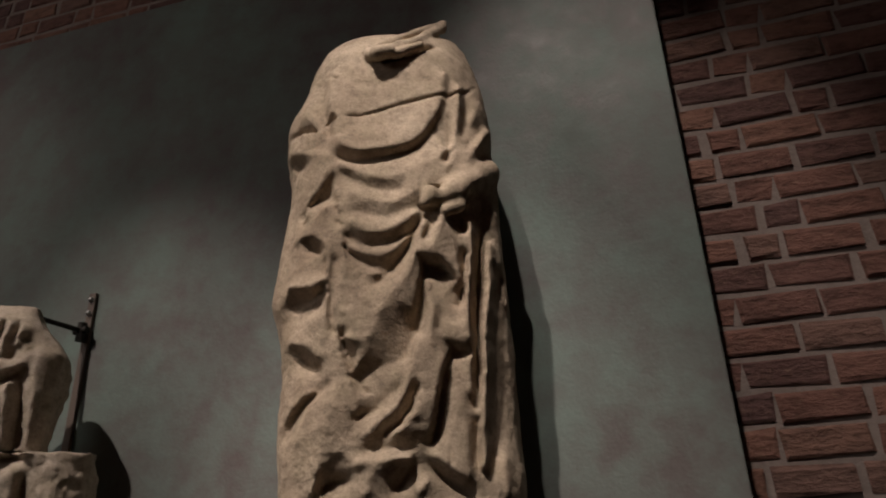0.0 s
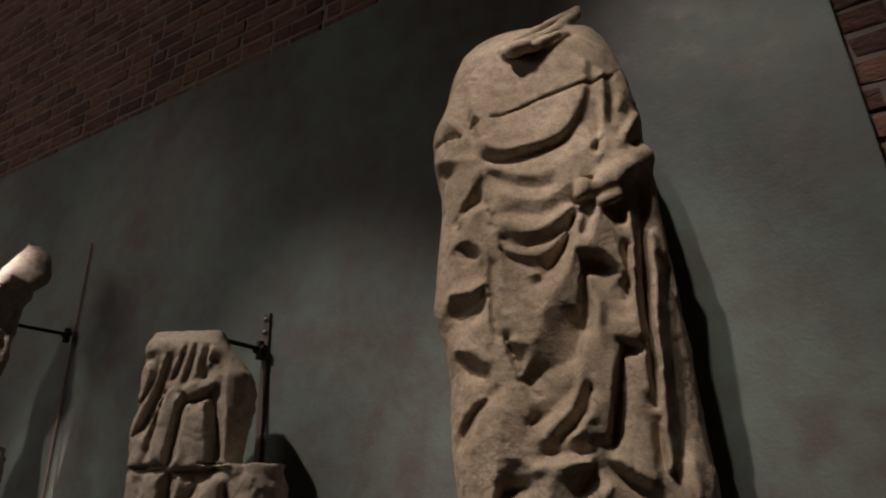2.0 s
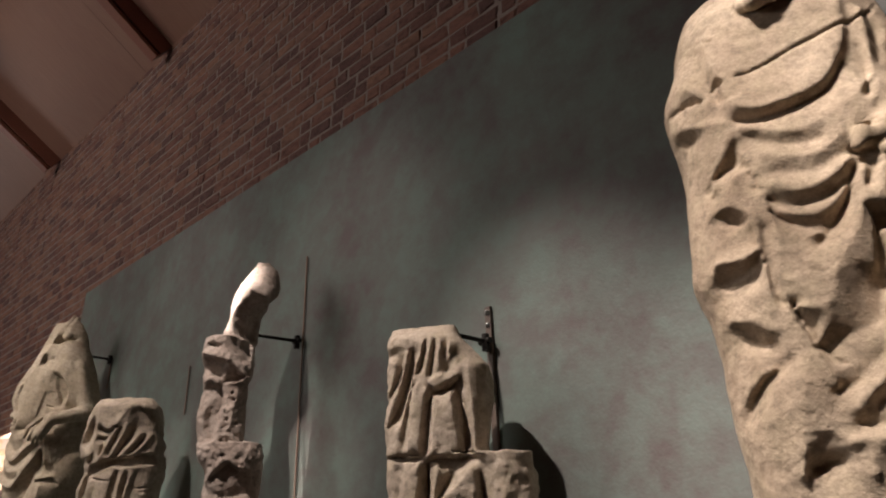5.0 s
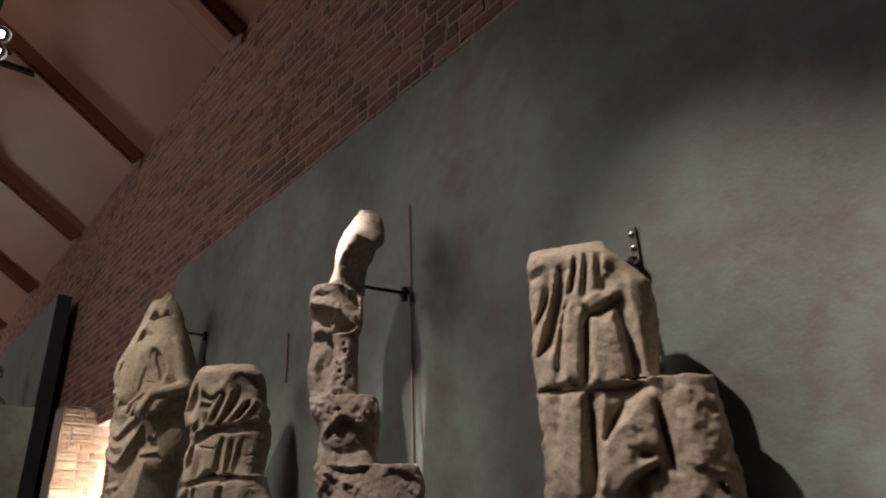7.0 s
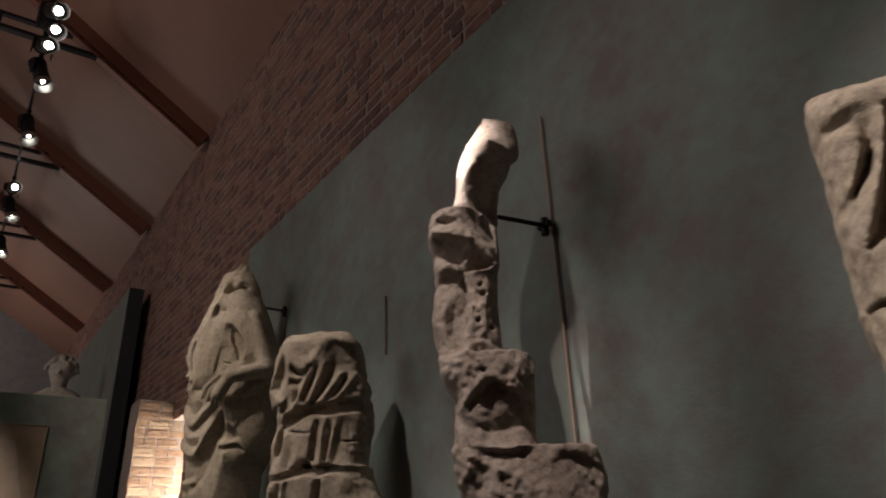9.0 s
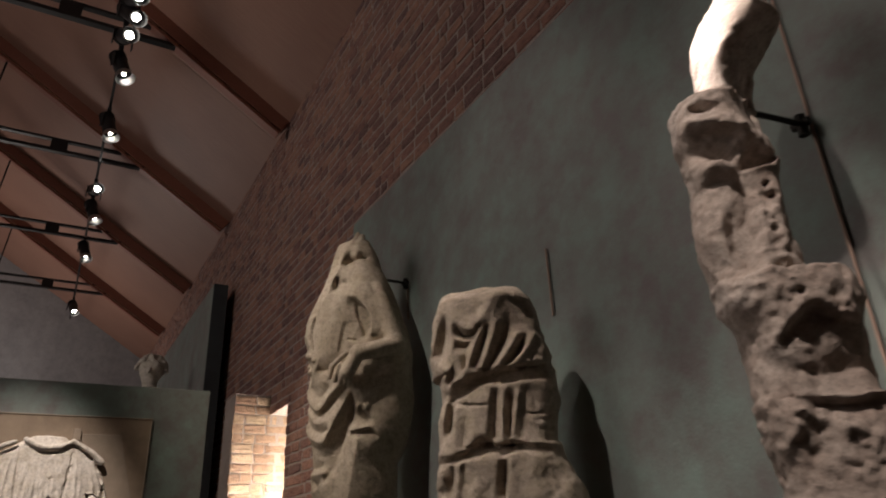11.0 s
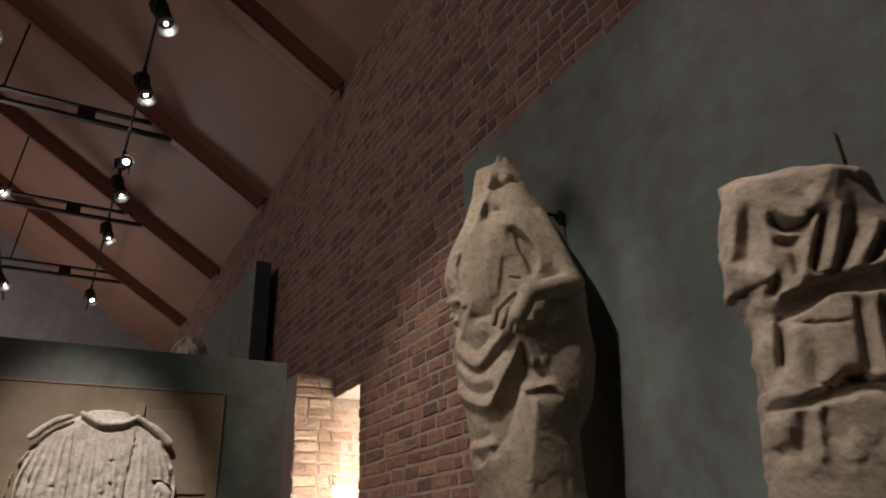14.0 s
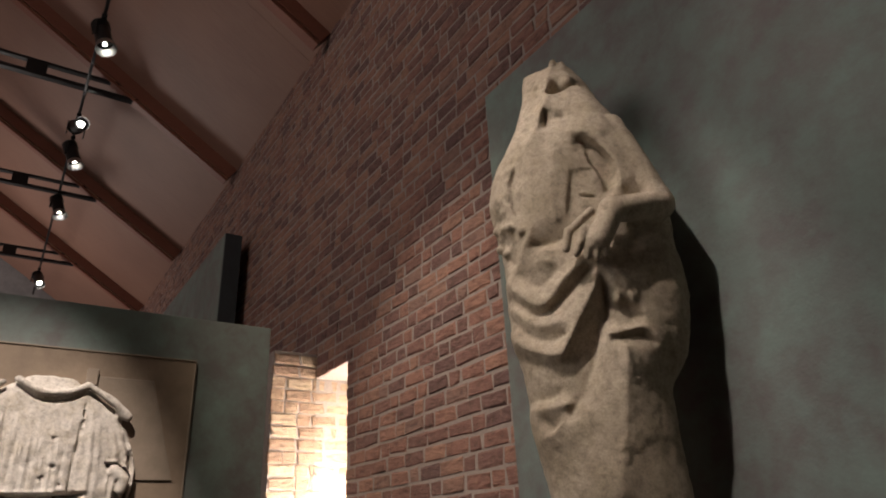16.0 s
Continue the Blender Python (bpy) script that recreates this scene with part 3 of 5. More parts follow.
c.crease([(-0.105, 2.155), (-0.072, 2.129), (-0.039, 2.115), (0.012, 2.110)], 0.008)
c.crease([(-0.088, 2.106), (-0.055, 2.087), (-0.012, 2.079), (0.020, 2.093), (0.053, 2.117), (0.099, 2.159), (0.122, 2.202)], 0.022)
c.crease([(-0.077, 2.067), (-0.034, 2.054), (0.008, 2.061), (0.039, 2.078)], 0.013)
c.crease([(-0.087, 2.043), (-0.066, 2.024), (-0.035, 2.017), (-0.003, 2.027), (0.029, 2.050), (0.046, 2.068)], 0.025)
c.crease([(-0.094, 2.017), (-0.067, 2.000), (-0.030, 1.999), (0.001, 2.007), (0.023, 2.028)], 0.006)
c.crease([(-0.088, 1.990), (-0.046, 1.975), (-0.004, 1.984), (0.037, 2.025)], 0.017)
c.crease([(-0.094, 1.990), (-0.062, 1.966), (-0.026, 1.945), (-0.018, 1.943)], 0.002)
c.crease([(-0.067, 1.930), (-0.041, 1.939), (-0.024, 1.936)], 0.010)
c.crease([(-0.039, 1.920), (-0.018, 1.943), (0.003, 1.967), (0.028, 2.010), (0.043, 2.045)], -0.007)
c.crease([(0.055, 2.040), (0.037, 1.979), (0.020, 1.935), (-0.004, 1.901), (-0.028, 1.873)], 0.030)
c.crease([(0.042, 1.972), (0.039, 1.923), (0.028, 1.875)], 0.020)
c.crease([(-0.026, 1.872), (-0.039, 1.829), (-0.055, 1.796), (-0.076, 1.761)], 0.033, 0.017)
c.crease([(-0.081, 1.752), (-0.039, 1.766), (0.017, 1.784)], 0.000)
c.crease([(0.044, 1.927), (0.033, 1.846), (0.020, 1.785)], -0.006)
c.crease([(-0.106, 1.908), (-0.077, 1.890), (-0.047, 1.867)], 0.020)
c.crease([(-0.096, 1.822), (-0.067, 1.810), (-0.045, 1.818)], 0.030)
c.crease([(-0.095, 1.864), (-0.067, 1.847), (-0.045, 1.845)], 0.025)
c.crease([(-0.118, 2.124), (-0.109, 2.067), (-0.100, 2.007), (-0.095, 1.950), (-0.099, 1.912)], 0.022)
c.crease([(-0.122, 2.152), (-0.117, 2.107), (-0.106, 2.038)], 0.007)
c.crease([(-0.124, 1.998), (-0.125, 1.909), (-0.125, 1.827), (-0.120, 1.748)], 0.025)
c.crease([(-0.114, 1.968), (-0.117, 1.892), (-0.110, 1.829)], 0.011)
c.crease([(-0.109, 1.887), (-0.105, 1.825), (-0.092, 1.774), (-0.075, 1.725), (-0.068, 1.687)], 0.022)
c.crease([(-0.097, 1.831), (-0.084, 1.784), (-0.069, 1.746), (-0.047, 1.722)], 0.000)
c.crease([(-0.221, 2.291), (-0.190, 2.277), (-0.154, 2.265)], -0.017)
c.crease([(-0.233, 2.304), (-0.186, 2.273), (-0.150, 2.263)], 0.011)
c.crease([(-0.229, 2.245), (-0.183, 2.217), (-0.134, 2.195)], 0.020)
c.crease([(-0.214, 2.228), (-0.185, 2.200)], -0.015)
c.crease([(-0.185, 2.230), (-0.153, 2.223)], 0.011)
c.crease([(-0.128, 2.172), (-0.147, 2.134), (-0.170, 2.101), (-0.179, 2.067)], 0.019)
c.crease([(-0.123, 2.145), (-0.129, 2.113), (-0.153, 2.110), (-0.174, 2.093), (-0.181, 2.063)], -0.007)
c.crease([(-0.134, 2.081), (-0.151, 2.058), (-0.169, 2.023)], 0.026)
c.hem([(-0.187, 2.015), (-0.171, 2.023), (-0.147, 2.010), (-0.131, 1.986)], 0.026, 0.000)
c.crease([(-0.166, 2.012), (-0.138, 1.988)], -0.007)
c.crease([(-0.177, 1.995), (-0.167, 1.951), (-0.172, 1.924)], 0.022)
c.crease([(-0.131, 1.971), (-0.130, 1.937)], 0.011)
c.hem([(-0.203, 1.923), (-0.173, 1.917), (-0.146, 1.914), (-0.129, 1.928)], 0.029, -0.003)
c.crease([(-0.201, 1.896), (-0.166, 1.902), (-0.137, 1.915)], -0.014)
c.crease([(-0.209, 1.872), (-0.172, 1.870), (-0.147, 1.882), (-0.125, 1.908)], 0.003)
c.crease([(-0.147, 1.862), (-0.166, 1.836), (-0.180, 1.817)], 0.021)
c.crease([(-0.194, 2.010), (-0.205, 1.931), (-0.228, 1.889), (-0.217, 1.845)], 0.016)
c.hem([(-0.197, 1.822), (-0.167, 1.810), (-0.144, 1.789), (-0.127, 1.781)], 0.026, -0.003)
c.crease([(-0.178, 1.801), (-0.153, 1.778), (-0.133, 1.775)], -0.013)
c.crease([(-0.185, 1.794), (-0.166, 1.767), (-0.133, 1.759)], 0.002)
c.crease([(-0.169, 1.763), (-0.184, 1.739)], 0.010)
c.crease([(-0.122, 1.737), (-0.161, 1.726), (-0.188, 1.704), (-0.209, 1.676)], 0.013)
c.crease([(-0.130, 1.737), (-0.161, 1.716), (-0.183, 1.687), (-0.199, 1.657)], -0.014)
c.crease([(-0.116, 1.726), (-0.138, 1.709), (-0.158, 1.683), (-0.171, 1.645)], 0.026)
c.crease([(-0.113, 1.707), (-0.122, 1.653), (-0.131, 1.601), (-0.140, 1.565)], 0.032)
c.crease([(-0.069, 1.684), (-0.040, 1.692), (-0.019, 1.710), (0.006, 1.734)], 0.002)
c.crease([(-0.073, 1.736), (-0.062, 1.721), (-0.043, 1.717)], 0.011)
c.crease([(-0.054, 1.736), (-0.039, 1.726)], 0.007)
c.crease([(-0.049, 1.654), (-0.021, 1.679), (0.003, 1.702), (0.018, 1.739), (0.029, 1.777), (0.041, 1.817)], 0.025)
c.crease([(-0.022, 1.657), (0.007, 1.676), (0.029, 1.704), (0.037, 1.734)], -0.002)
c.crease([(0.063, 1.879), (0.058, 1.817), (0.046, 1.758), (0.028, 1.692), (-0.001, 1.652)], 0.025)
c.crease([(0.050, 1.966), (0.049, 1.889), (0.038, 1.825)], -0.007)
c.hem([(0.099, 1.809), (0.081, 1.761), (0.068, 1.704), (0.055, 1.639)], -0.010, 0.025)
c.crease([(0.045, 2.030), (0.039, 1.974)], 0.030)
c.hem([(0.040, 1.973), (0.063, 1.965), (0.088, 1.959), (0.115, 1.926)], 0.032, 0.000)
c.crease([(0.087, 2.047), (0.074, 2.006), (0.059, 1.976)], 0.036)
c.crease([(0.094, 2.033), (0.108, 1.989), (0.115, 1.939)], 0.029)
c.crease([(0.051, 2.007), (0.076, 2.044)], 0.018)
c.crease([(0.044, 2.069), (0.082, 2.074)], 0.000)
c.crease([(0.105, 2.066), (0.134, 2.034)], -0.007)
c.crease([(0.110, 2.027), (0.137, 1.987)], 0.016)
c.crease([(0.144, 2.047), (0.139, 1.971), (0.131, 1.903), (0.128, 1.818)], 0.029)
c.crease([(0.131, 1.993), (0.125, 1.935), (0.117, 1.884)], 0.000)
c.crease([(0.083, 1.899), (0.077, 1.830)], 0.013)
c.crease([(0.056, 1.925), (0.056, 1.881)], 0.016)
c.hem([(0.093, 1.811), (0.113, 1.805), (0.134, 1.799)], 0.020, -0.006)
c.crease([(0.174, 2.113), (0.165, 2.012), (0.154, 1.904), (0.147, 1.793), (0.138, 1.701)], -0.029)
c.crease([(0.180, 2.021), (0.177, 1.938), (0.162, 1.856), (0.160, 1.783), (0.150, 1.694), (0.144, 1.602)], 0.018)
c.crease([(0.208, 1.964), (0.187, 1.816), (0.178, 1.672), (0.164, 1.587)], -0.017)
c.crease([(0.216, 2.204), (0.213, 2.107), (0.214, 2.006), (0.216, 1.910)], 0.015)
c.crease([(0.137, 1.822), (0.130, 1.770), (0.129, 1.722)], 0.017)
c.crease([(0.109, 1.773), (0.101, 1.685), (0.088, 1.603)], 0.003)
c.crease([(0.140, 1.679), (0.137, 1.587)], -0.016)
c.crease([(0.121, 1.666), (0.120, 1.585)], 0.007)
c.crease([(0.043, 1.615), (0.070, 1.591), (0.107, 1.568), (0.140, 1.558)], -0.018)
c.crease([(0.061, 1.619), (0.115, 1.584)], 0.011)
c.crease([(-0.068, 1.607), (-0.022, 1.611), (0.022, 1.614)], 0.025)
c.crease([(-0.050, 1.629), (-0.013, 1.633), (0.026, 1.632)], 0.002)
c.crease([(0.027, 1.613), (0.014, 1.589), (-0.006, 1.562)], -0.015)
c.crease([(-0.128, 1.575), (-0.079, 1.587)], -0.009)
c.crease([(-0.045, 1.589), (-0.050, 1.562)], 0.022)
c.crease([(0.049, 1.578), (0.031, 1.559)], 0.011)
c.crease([(0.187, 1.612), (0.186, 1.558)], 0.016)
c.crease([(0.136, 2.378), (0.129, 2.304), (0.118, 2.232), (0.109, 2.165)], 0.015)
c.crease([(0.153, 2.404), (0.150, 2.325), (0.138, 2.258)], -0.007)
c.crease([(0.113, 2.295), (0.113, 2.240), (0.099, 2.184)], 0.001)
c.crease([(0.136, 2.166), (0.162, 2.221), (0.204, 2.300)], 0.022)
c.crease([(0.172, 2.211), (0.202, 2.257), (0.222, 2.289)], -0.013)
c.crease([(0.160, 2.298), (0.182, 2.364)], 0.009)
c.crease([(0.146, 2.234), (0.175, 2.281), (0.204, 2.337)], 0.003)
c.limb([(0.197, -0.077, 2.206), (0.152, -0.138, 2.155), (0.110, -0.169, 2.114)], 0.022, 0.023, 0.020)
c.limb([(0.116, -0.168, 2.106), (0.068, -0.182, 2.088)], 0.021, 0.016, 0.012)
c.groove([(0.059, 2.111), (0.098, 2.123), (0.133, 2.124)], 0.006, 1.5)
c.groove([(0.055, 2.095), (0.097, 2.106), (0.137, 2.107)], 0.006, 1.5)
c.limb([(0.065, -0.190, 2.102), (0.053, -0.192, 2.075)], 0.012, 0.010, 0.012)
c.limb([(0.122, -0.170, 2.080), (0.094, -0.180, 2.064)], 0.014, 0.012, 0.012)
c.crease([(0.145, 2.149), (0.175, 2.183), (0.208, 2.205)], 0.011)
c.limb([(-0.051, -0.167, 2.440), (-0.011, -0.167, 2.454), (0.045, -0.137, 2.503), (0.114, -0.025, 2.640)], 0.015, 0.010, 0.006)
c.limb([(-0.060, -0.158, 2.454), (0.008, -0.132, 2.514), (0.118, -0.020, 2.659)], 0.012, 0.008, 0.006)
c.limb([(-0.038, -0.188, 2.428), (-0.015, -0.189, 2.433)], 0.017, 0.014, 0.004)
c.limb([(0.001, -0.182, 2.432), (0.056, -0.161, 2.475)], 0.010, 0.008, 0.004)
c.limb([(0.114, -0.031, 2.635), (0.121, -0.028, 2.665)], 0.010, 0.006, 0.006)
c.limb([(-0.024, -0.154, 2.435), (0.031, -0.152, 2.447), (0.082, -0.129, 2.494)], 0.010, 0.008, 0.012, True)
c.groove([(-0.017, 2.488), (0.047, 2.545), (0.106, 2.640)], 0.006, 1.6)
c.groove([(-0.048, 2.453), (-0.030, 2.469), (-0.008, 2.462)], 0.006, 1.8)
c.groove([(-0.137, 2.285), (-0.066, 2.289), (0.003, 2.312), (0.074, 2.336), (0.137, 2.365), (0.190, 2.427)], 0.004, 1.1)
c.groove([(-0.152, 2.417), (-0.115, 2.388)], 0.004, 1.0)
c.groove([(-0.137, 2.298), (-0.120, 2.278)], 0.009, 1.6)
c.chip(-0.078, 1.886, 0.050, 0.001)
c.chip(-0.078, 1.839, 0.045, 0.001)
c.chip(-0.098, 1.665, 0.060, 0.001)
c.chip(-0.079, 1.609, 0.070, 0.001)
c.chip(0.007, 1.687, 0.060, 0.001)
c.chip(0.105, 1.867, 0.045, 0.001)
c.chip(0.098, 2.108, 0.035, 0.001)
c.chip(0.135, 1.914, 0.030, 0.001)
c.chip(-0.187, 2.263, 0.030, 0.001)
c.chip(0.167, 1.830, 0.035, 0.001)
c.chip(-0.017, 2.467, 0.040, 0.001)
c.chip(-0.223, 1.970, 0.050, 0.001)
c.chip(-0.117, 1.585, 0.060, 0.001)
c.cut_folds()
c.rough(0.002, 0.07)
c.rough(0.0012, 0.022)
c.rough(0.0007, 0.01)
tagged(c.mesh("statue", STONE, (0, 0, 1.0), pose(-0.445, 1.235, 1.0, 0, 0, 19.9)), "headless draped sandstone figure with a cracked chest", "statue", "statues along the green panel")
plinth(-0.44, 1.235, 1.0, 0.6)

c = Carving((-0.25, -0.20, 0.98), (0.29, 0.11, 2.20), 0.0046, 5)
c.loft([(1.000, 0.021, 0.000, 0.198, 0.095), (1.470, 0.021, 0.000, 0.198, 0.095), (1.514, 0.022, 0.000, 0.196, 0.095), (1.559, 0.021, 0.000, 0.193, 0.095), (1.604, 0.023, 0.000, 0.191, 0.095), (1.649, 0.018, 0.000, 0.190, 0.095), (1.693, 0.015, 0.000, 0.190, 0.095)], 3.4, 0.006, 3)
c.loft([(1.695, -0.041, 0.000, 0.135, 0.095), (1.739, -0.040, 0.000, 0.137, 0.095), (1.783, -0.036, 0.000, 0.140, 0.095), (1.827, -0.031, 0.000, 0.143, 0.095), (1.871, -0.030, 0.000, 0.142, 0.095), (1.915, -0.031, 0.000, 0.141, 0.095), (1.959, -0.047, 0.000, 0.127, 0.095), (2.003, -0.067, 0.000, 0.107, 0.094), (2.047, -0.076, 0.000, 0.093, 0.031)], 3.4, 0.006, 3)
c.settle()
c.crease([(-0.153, 2.010), (-0.104, 2.051), (-0.044, 2.041), (0.012, 2.004)], 0.003)
c.crease([(-0.155, 1.978), (-0.116, 1.983), (-0.091, 1.971)], 0.011)
c.crease([(-0.092, 1.962), (-0.109, 1.897), (-0.134, 1.830), (-0.162, 1.761)], 0.018)
c.crease([(-0.051, 1.984), (-0.074, 1.901), (-0.102, 1.810), (-0.123, 1.745)], 0.020)
c.crease([(-0.140, 1.938), (-0.131, 1.916), (-0.157, 1.851)], 0.016)
c.crease([(-0.110, 1.966), (-0.125, 1.900), (-0.170, 1.831)], -0.014)
c.crease([(-0.086, 1.967), (-0.108, 1.883), (-0.136, 1.804), (-0.157, 1.768)], -0.015)
c.crease([(-0.071, 1.962), (-0.096, 1.866), (-0.123, 1.775)], -0.009)
c.crease([(-0.171, 1.968), (-0.128, 1.964)], -0.013)
c.crease([(-0.048, 1.983), (-0.070, 1.898)], -0.009)
c.crease([(-0.028, 1.988), (-0.050, 1.886)], 0.016)
c.crease([(-0.022, 1.989), (-0.037, 1.890)], -0.003)
c.crease([(-0.006, 1.984), (-0.014, 1.904)], 0.016)
c.crease([(0.007, 1.993), (0.004, 1.933)], -0.006)
c.crease([(0.018, 1.982), (0.015, 1.936)], 0.013)
c.crease([(0.019, 1.945), (0.031, 1.956), (0.048, 1.928)], -0.009)
c.hem([(-0.037, 1.870), (-0.018, 1.854), (0.029, 1.879), (0.044, 1.887)], 0.018, -0.013)
c.crease([(0.010, 1.898), (0.005, 1.930)], -0.014)
c.crease([(-0.023, 1.879), (-0.005, 1.888)], 0.020)
c.crease([(-0.067, 1.870), (-0.084, 1.793), (-0.095, 1.704)], 0.029)
c.crease([(-0.042, 1.856), (-0.059, 1.766), (-0.068, 1.695)], 0.029)
c.crease([(-0.081, 1.871), (-0.100, 1.791), (-0.112, 1.712)], 0.004)
c.crease([(-0.113, 1.755), (-0.137, 1.703)], 0.018)
c.crease([(-0.039, 1.843), (-0.049, 1.751), (-0.052, 1.696)], -0.007)
c.crease([(-0.020, 1.828), (-0.028, 1.750), (-0.028, 1.687)], 0.030)
c.crease([(0.021, 1.842), (0.027, 1.776), (0.035, 1.710), (0.022, 1.684)], 0.030)
c.crease([(0.006, 1.819), (0.004, 1.769), (-0.001, 1.704)], 0.027)
c.crease([(0.031, 1.864), (0.042, 1.798), (0.046, 1.719), (0.049, 1.694)], -0.013)
c.crease([(0.054, 1.901), (0.061, 1.824), (0.067, 1.735), (0.065, 1.689)], 0.009)
c.crease([(0.069, 1.905), (0.070, 1.820), (0.074, 1.712)], 0.018)
c.crease([(0.101, 1.897), (0.093, 1.780)], 0.011)
c.hem([(-0.178, 1.697), (-0.113, 1.691), (-0.051, 1.685)], 0.013, 0.002)
c.hem([(-0.051, 1.685), (-0.000, 1.683), (0.050, 1.686), (0.088, 1.685)], 0.027, -0.013)
c.groove([(-0.166, 1.697), (-0.104, 1.686), (-0.040, 1.688)], 0.005, 1.4)
c.crease([(-0.042, 1.681), (-0.002, 1.677), (0.026, 1.667)], -0.007)
c.crease([(0.033, 1.677), (0.059, 1.685)], -0.018)
c.crease([(-0.093, 1.672), (-0.112, 1.582), (-0.132, 1.475)], 0.022)
c.crease([(-0.067, 1.671), (-0.077, 1.578), (-0.092, 1.472)], 0.027)
c.crease([(-0.051, 1.678), (-0.056, 1.571), (-0.060, 1.472)], -0.017)
c.crease([(-0.142, 1.682), (-0.151, 1.589), (-0.161, 1.487)], 0.013)
c.crease([(-0.116, 1.659), (-0.138, 1.567)], 0.004)
c.crease([(-0.018, 1.664), (-0.027, 1.614), (-0.036, 1.545)], 0.022)
c.crease([(0.014, 1.646), (-0.009, 1.612), (-0.031, 1.573)], -0.013)
c.crease([(0.009, 1.652), (-0.009, 1.634)], 0.013)
c.crease([(0.064, 1.651), (0.032, 1.616), (-0.007, 1.585), (-0.029, 1.543), (-0.043, 1.478)], 0.032)
c.crease([(0.074, 1.642), (0.076, 1.583), (0.074, 1.550)], 0.029)
c.crease([(0.036, 1.567), (-0.004, 1.504)], 0.029)
c.crease([(0.079, 1.640), (0.088, 1.568), (0.100, 1.514)], -0.014)
c.hem([(0.024, 1.554), (0.049, 1.548), (0.074, 1.550)], 0.030, 0.002)
c.hem([(-0.009, 1.475), (0.023, 1.499), (0.069, 1.524)], 0.029, -0.013)
c.crease([(0.051, 1.502), (0.048, 1.465)], 0.007)
c.crease([(0.017, 1.468), (0.030, 1.486)], -0.014)
c.crease([(0.100, 1.653), (0.106, 1.573), (0.106, 1.471)], 0.011)
c.crease([(0.147, 1.657), (0.147, 1.559), (0.137, 1.459)], 0.025)
c.crease([(0.183, 1.647), (0.188, 1.558), (0.187, 1.467)], 0.018)
c.groove([(0.132, 1.505), (0.159, 1.507)], 0.006, 1.6)
c.groove([(0.172, 1.486), (0.191, 1.457)], 0.006, 1.6)
c.chip(-0.104, 2.025, 0.050, 0.002)
c.chip(-0.010, 2.011, 0.040, 0.002)
c.chip(0.019, 1.916, 0.035, 0.002)
c.chip(0.154, 1.601, 0.060, 0.002)
c.chip(0.154, 1.524, 0.060, 0.002)
c.chip(0.031, 1.591, 0.040, 0.002)
c.chip(0.002, 1.754, 0.030, 0.002)
c.cut_folds()
c.rough(0.003, 0.05)
c.rough(0.002, 0.02)
c.rough(0.0012, 0.01)
tagged(c.mesh("statue", STONE_GREY, (0, 0, 1.0), pose(-1.420, 1.250, 1.0, 0, 0, 29.5)), "broken fluted grey sandstone drapery fragment in several blocks", "statue", "statues along the green panel")
plinth(-1.44, 1.25, 1.0, 0.6)

c = Carving((-0.22, -0.20, 0.98), (0.30, 0.11, 2.62), 0.0046, 8)
c.loft([(1.000, 0.067, 0.000, 0.160, 0.100), (1.511, 0.067, 0.000, 0.160, 0.100), (1.547, 0.063, 0.000, 0.168, 0.100), (1.582, 0.056, 0.000, 0.166, 0.100), (1.617, 0.052, 0.000, 0.161, 0.100)], 2.6, 0.012, 3)
c.loft([(1.619, -0.010, 0.000, 0.096, 0.091), (1.661, -0.013, 0.000, 0.092, 0.087), (1.702, -0.009, 0.000, 0.094, 0.089), (1.744, -0.008, 0.000, 0.097, 0.092), (1.785, -0.021, 0.000, 0.114, 0.100), (1.827, -0.027, 0.000, 0.108, 0.100)], 2.6, 0.012, 3)
c.loft([(1.829, -0.058, 0.000, 0.077, 0.073), (1.876, -0.063, 0.000, 0.080, 0.076), (1.923, -0.068, 0.000, 0.083, 0.079), (1.970, -0.063, 0.000, 0.080, 0.076), (2.016, -0.060, 0.000, 0.079, 0.075), (2.063, -0.060, 0.000, 0.080, 0.076)], 2.6, 0.012, 3)
c.loft([(2.065, -0.059, 0.000, 0.083, 0.079), (2.103, -0.057, 0.000, 0.086, 0.082), (2.140, -0.062, 0.000, 0.090, 0.086), (2.177, -0.062, 0.000, 0.090, 0.085), (2.215, -0.061, 0.000, 0.089, 0.085)], 2.6, 0.012, 3)
c.loft([(2.217, -0.032, 0.000, 0.064, 0.061), (2.264, -0.026, 0.000, 0.060, 0.057), (2.311, -0.016, 0.000, 0.059, 0.056), (2.359, 0.006, 0.000, 0.077, 0.073), (2.406, 0.019, 0.000, 0.084, 0.079), (2.453, 0.032, 0.000, 0.073, 0.069), (2.500, 0.045, 0.000, 0.050, 0.048), (2.548, 0.033, 0.000, 0.023, 0.010)], 2.6, 0.012, 3)
c.settle()
c.crease([(0.011, 2.561), (0.052, 2.566), (0.091, 2.535)], -0.043)
c.crease([(0.104, 2.469), (0.104, 2.423)], -0.011)
c.crease([(0.046, 2.439), (0.082, 2.409)], 0.013)
c.crease([(0.015, 2.372), (0.050, 2.357), (0.091, 2.346)], 0.080, 0.070)
c.crease([(0.012, 2.388), (-0.022, 2.341), (-0.052, 2.296), (-0.044, 2.206)], 0.045, 0.011)
c.crease([(-0.003, 2.495), (-0.053, 2.420), (-0.067, 2.323), (-0.082, 2.250)], -0.029)
c.crease([(0.024, 2.301), (0.016, 2.264), (0.005, 2.192), (0.016, 2.110)], -0.061)
c.crease([(0.025, 2.337), (0.063, 2.341)], 0.013)
c.crease([(-0.011, 2.275), (-0.010, 2.202)], -0.052)
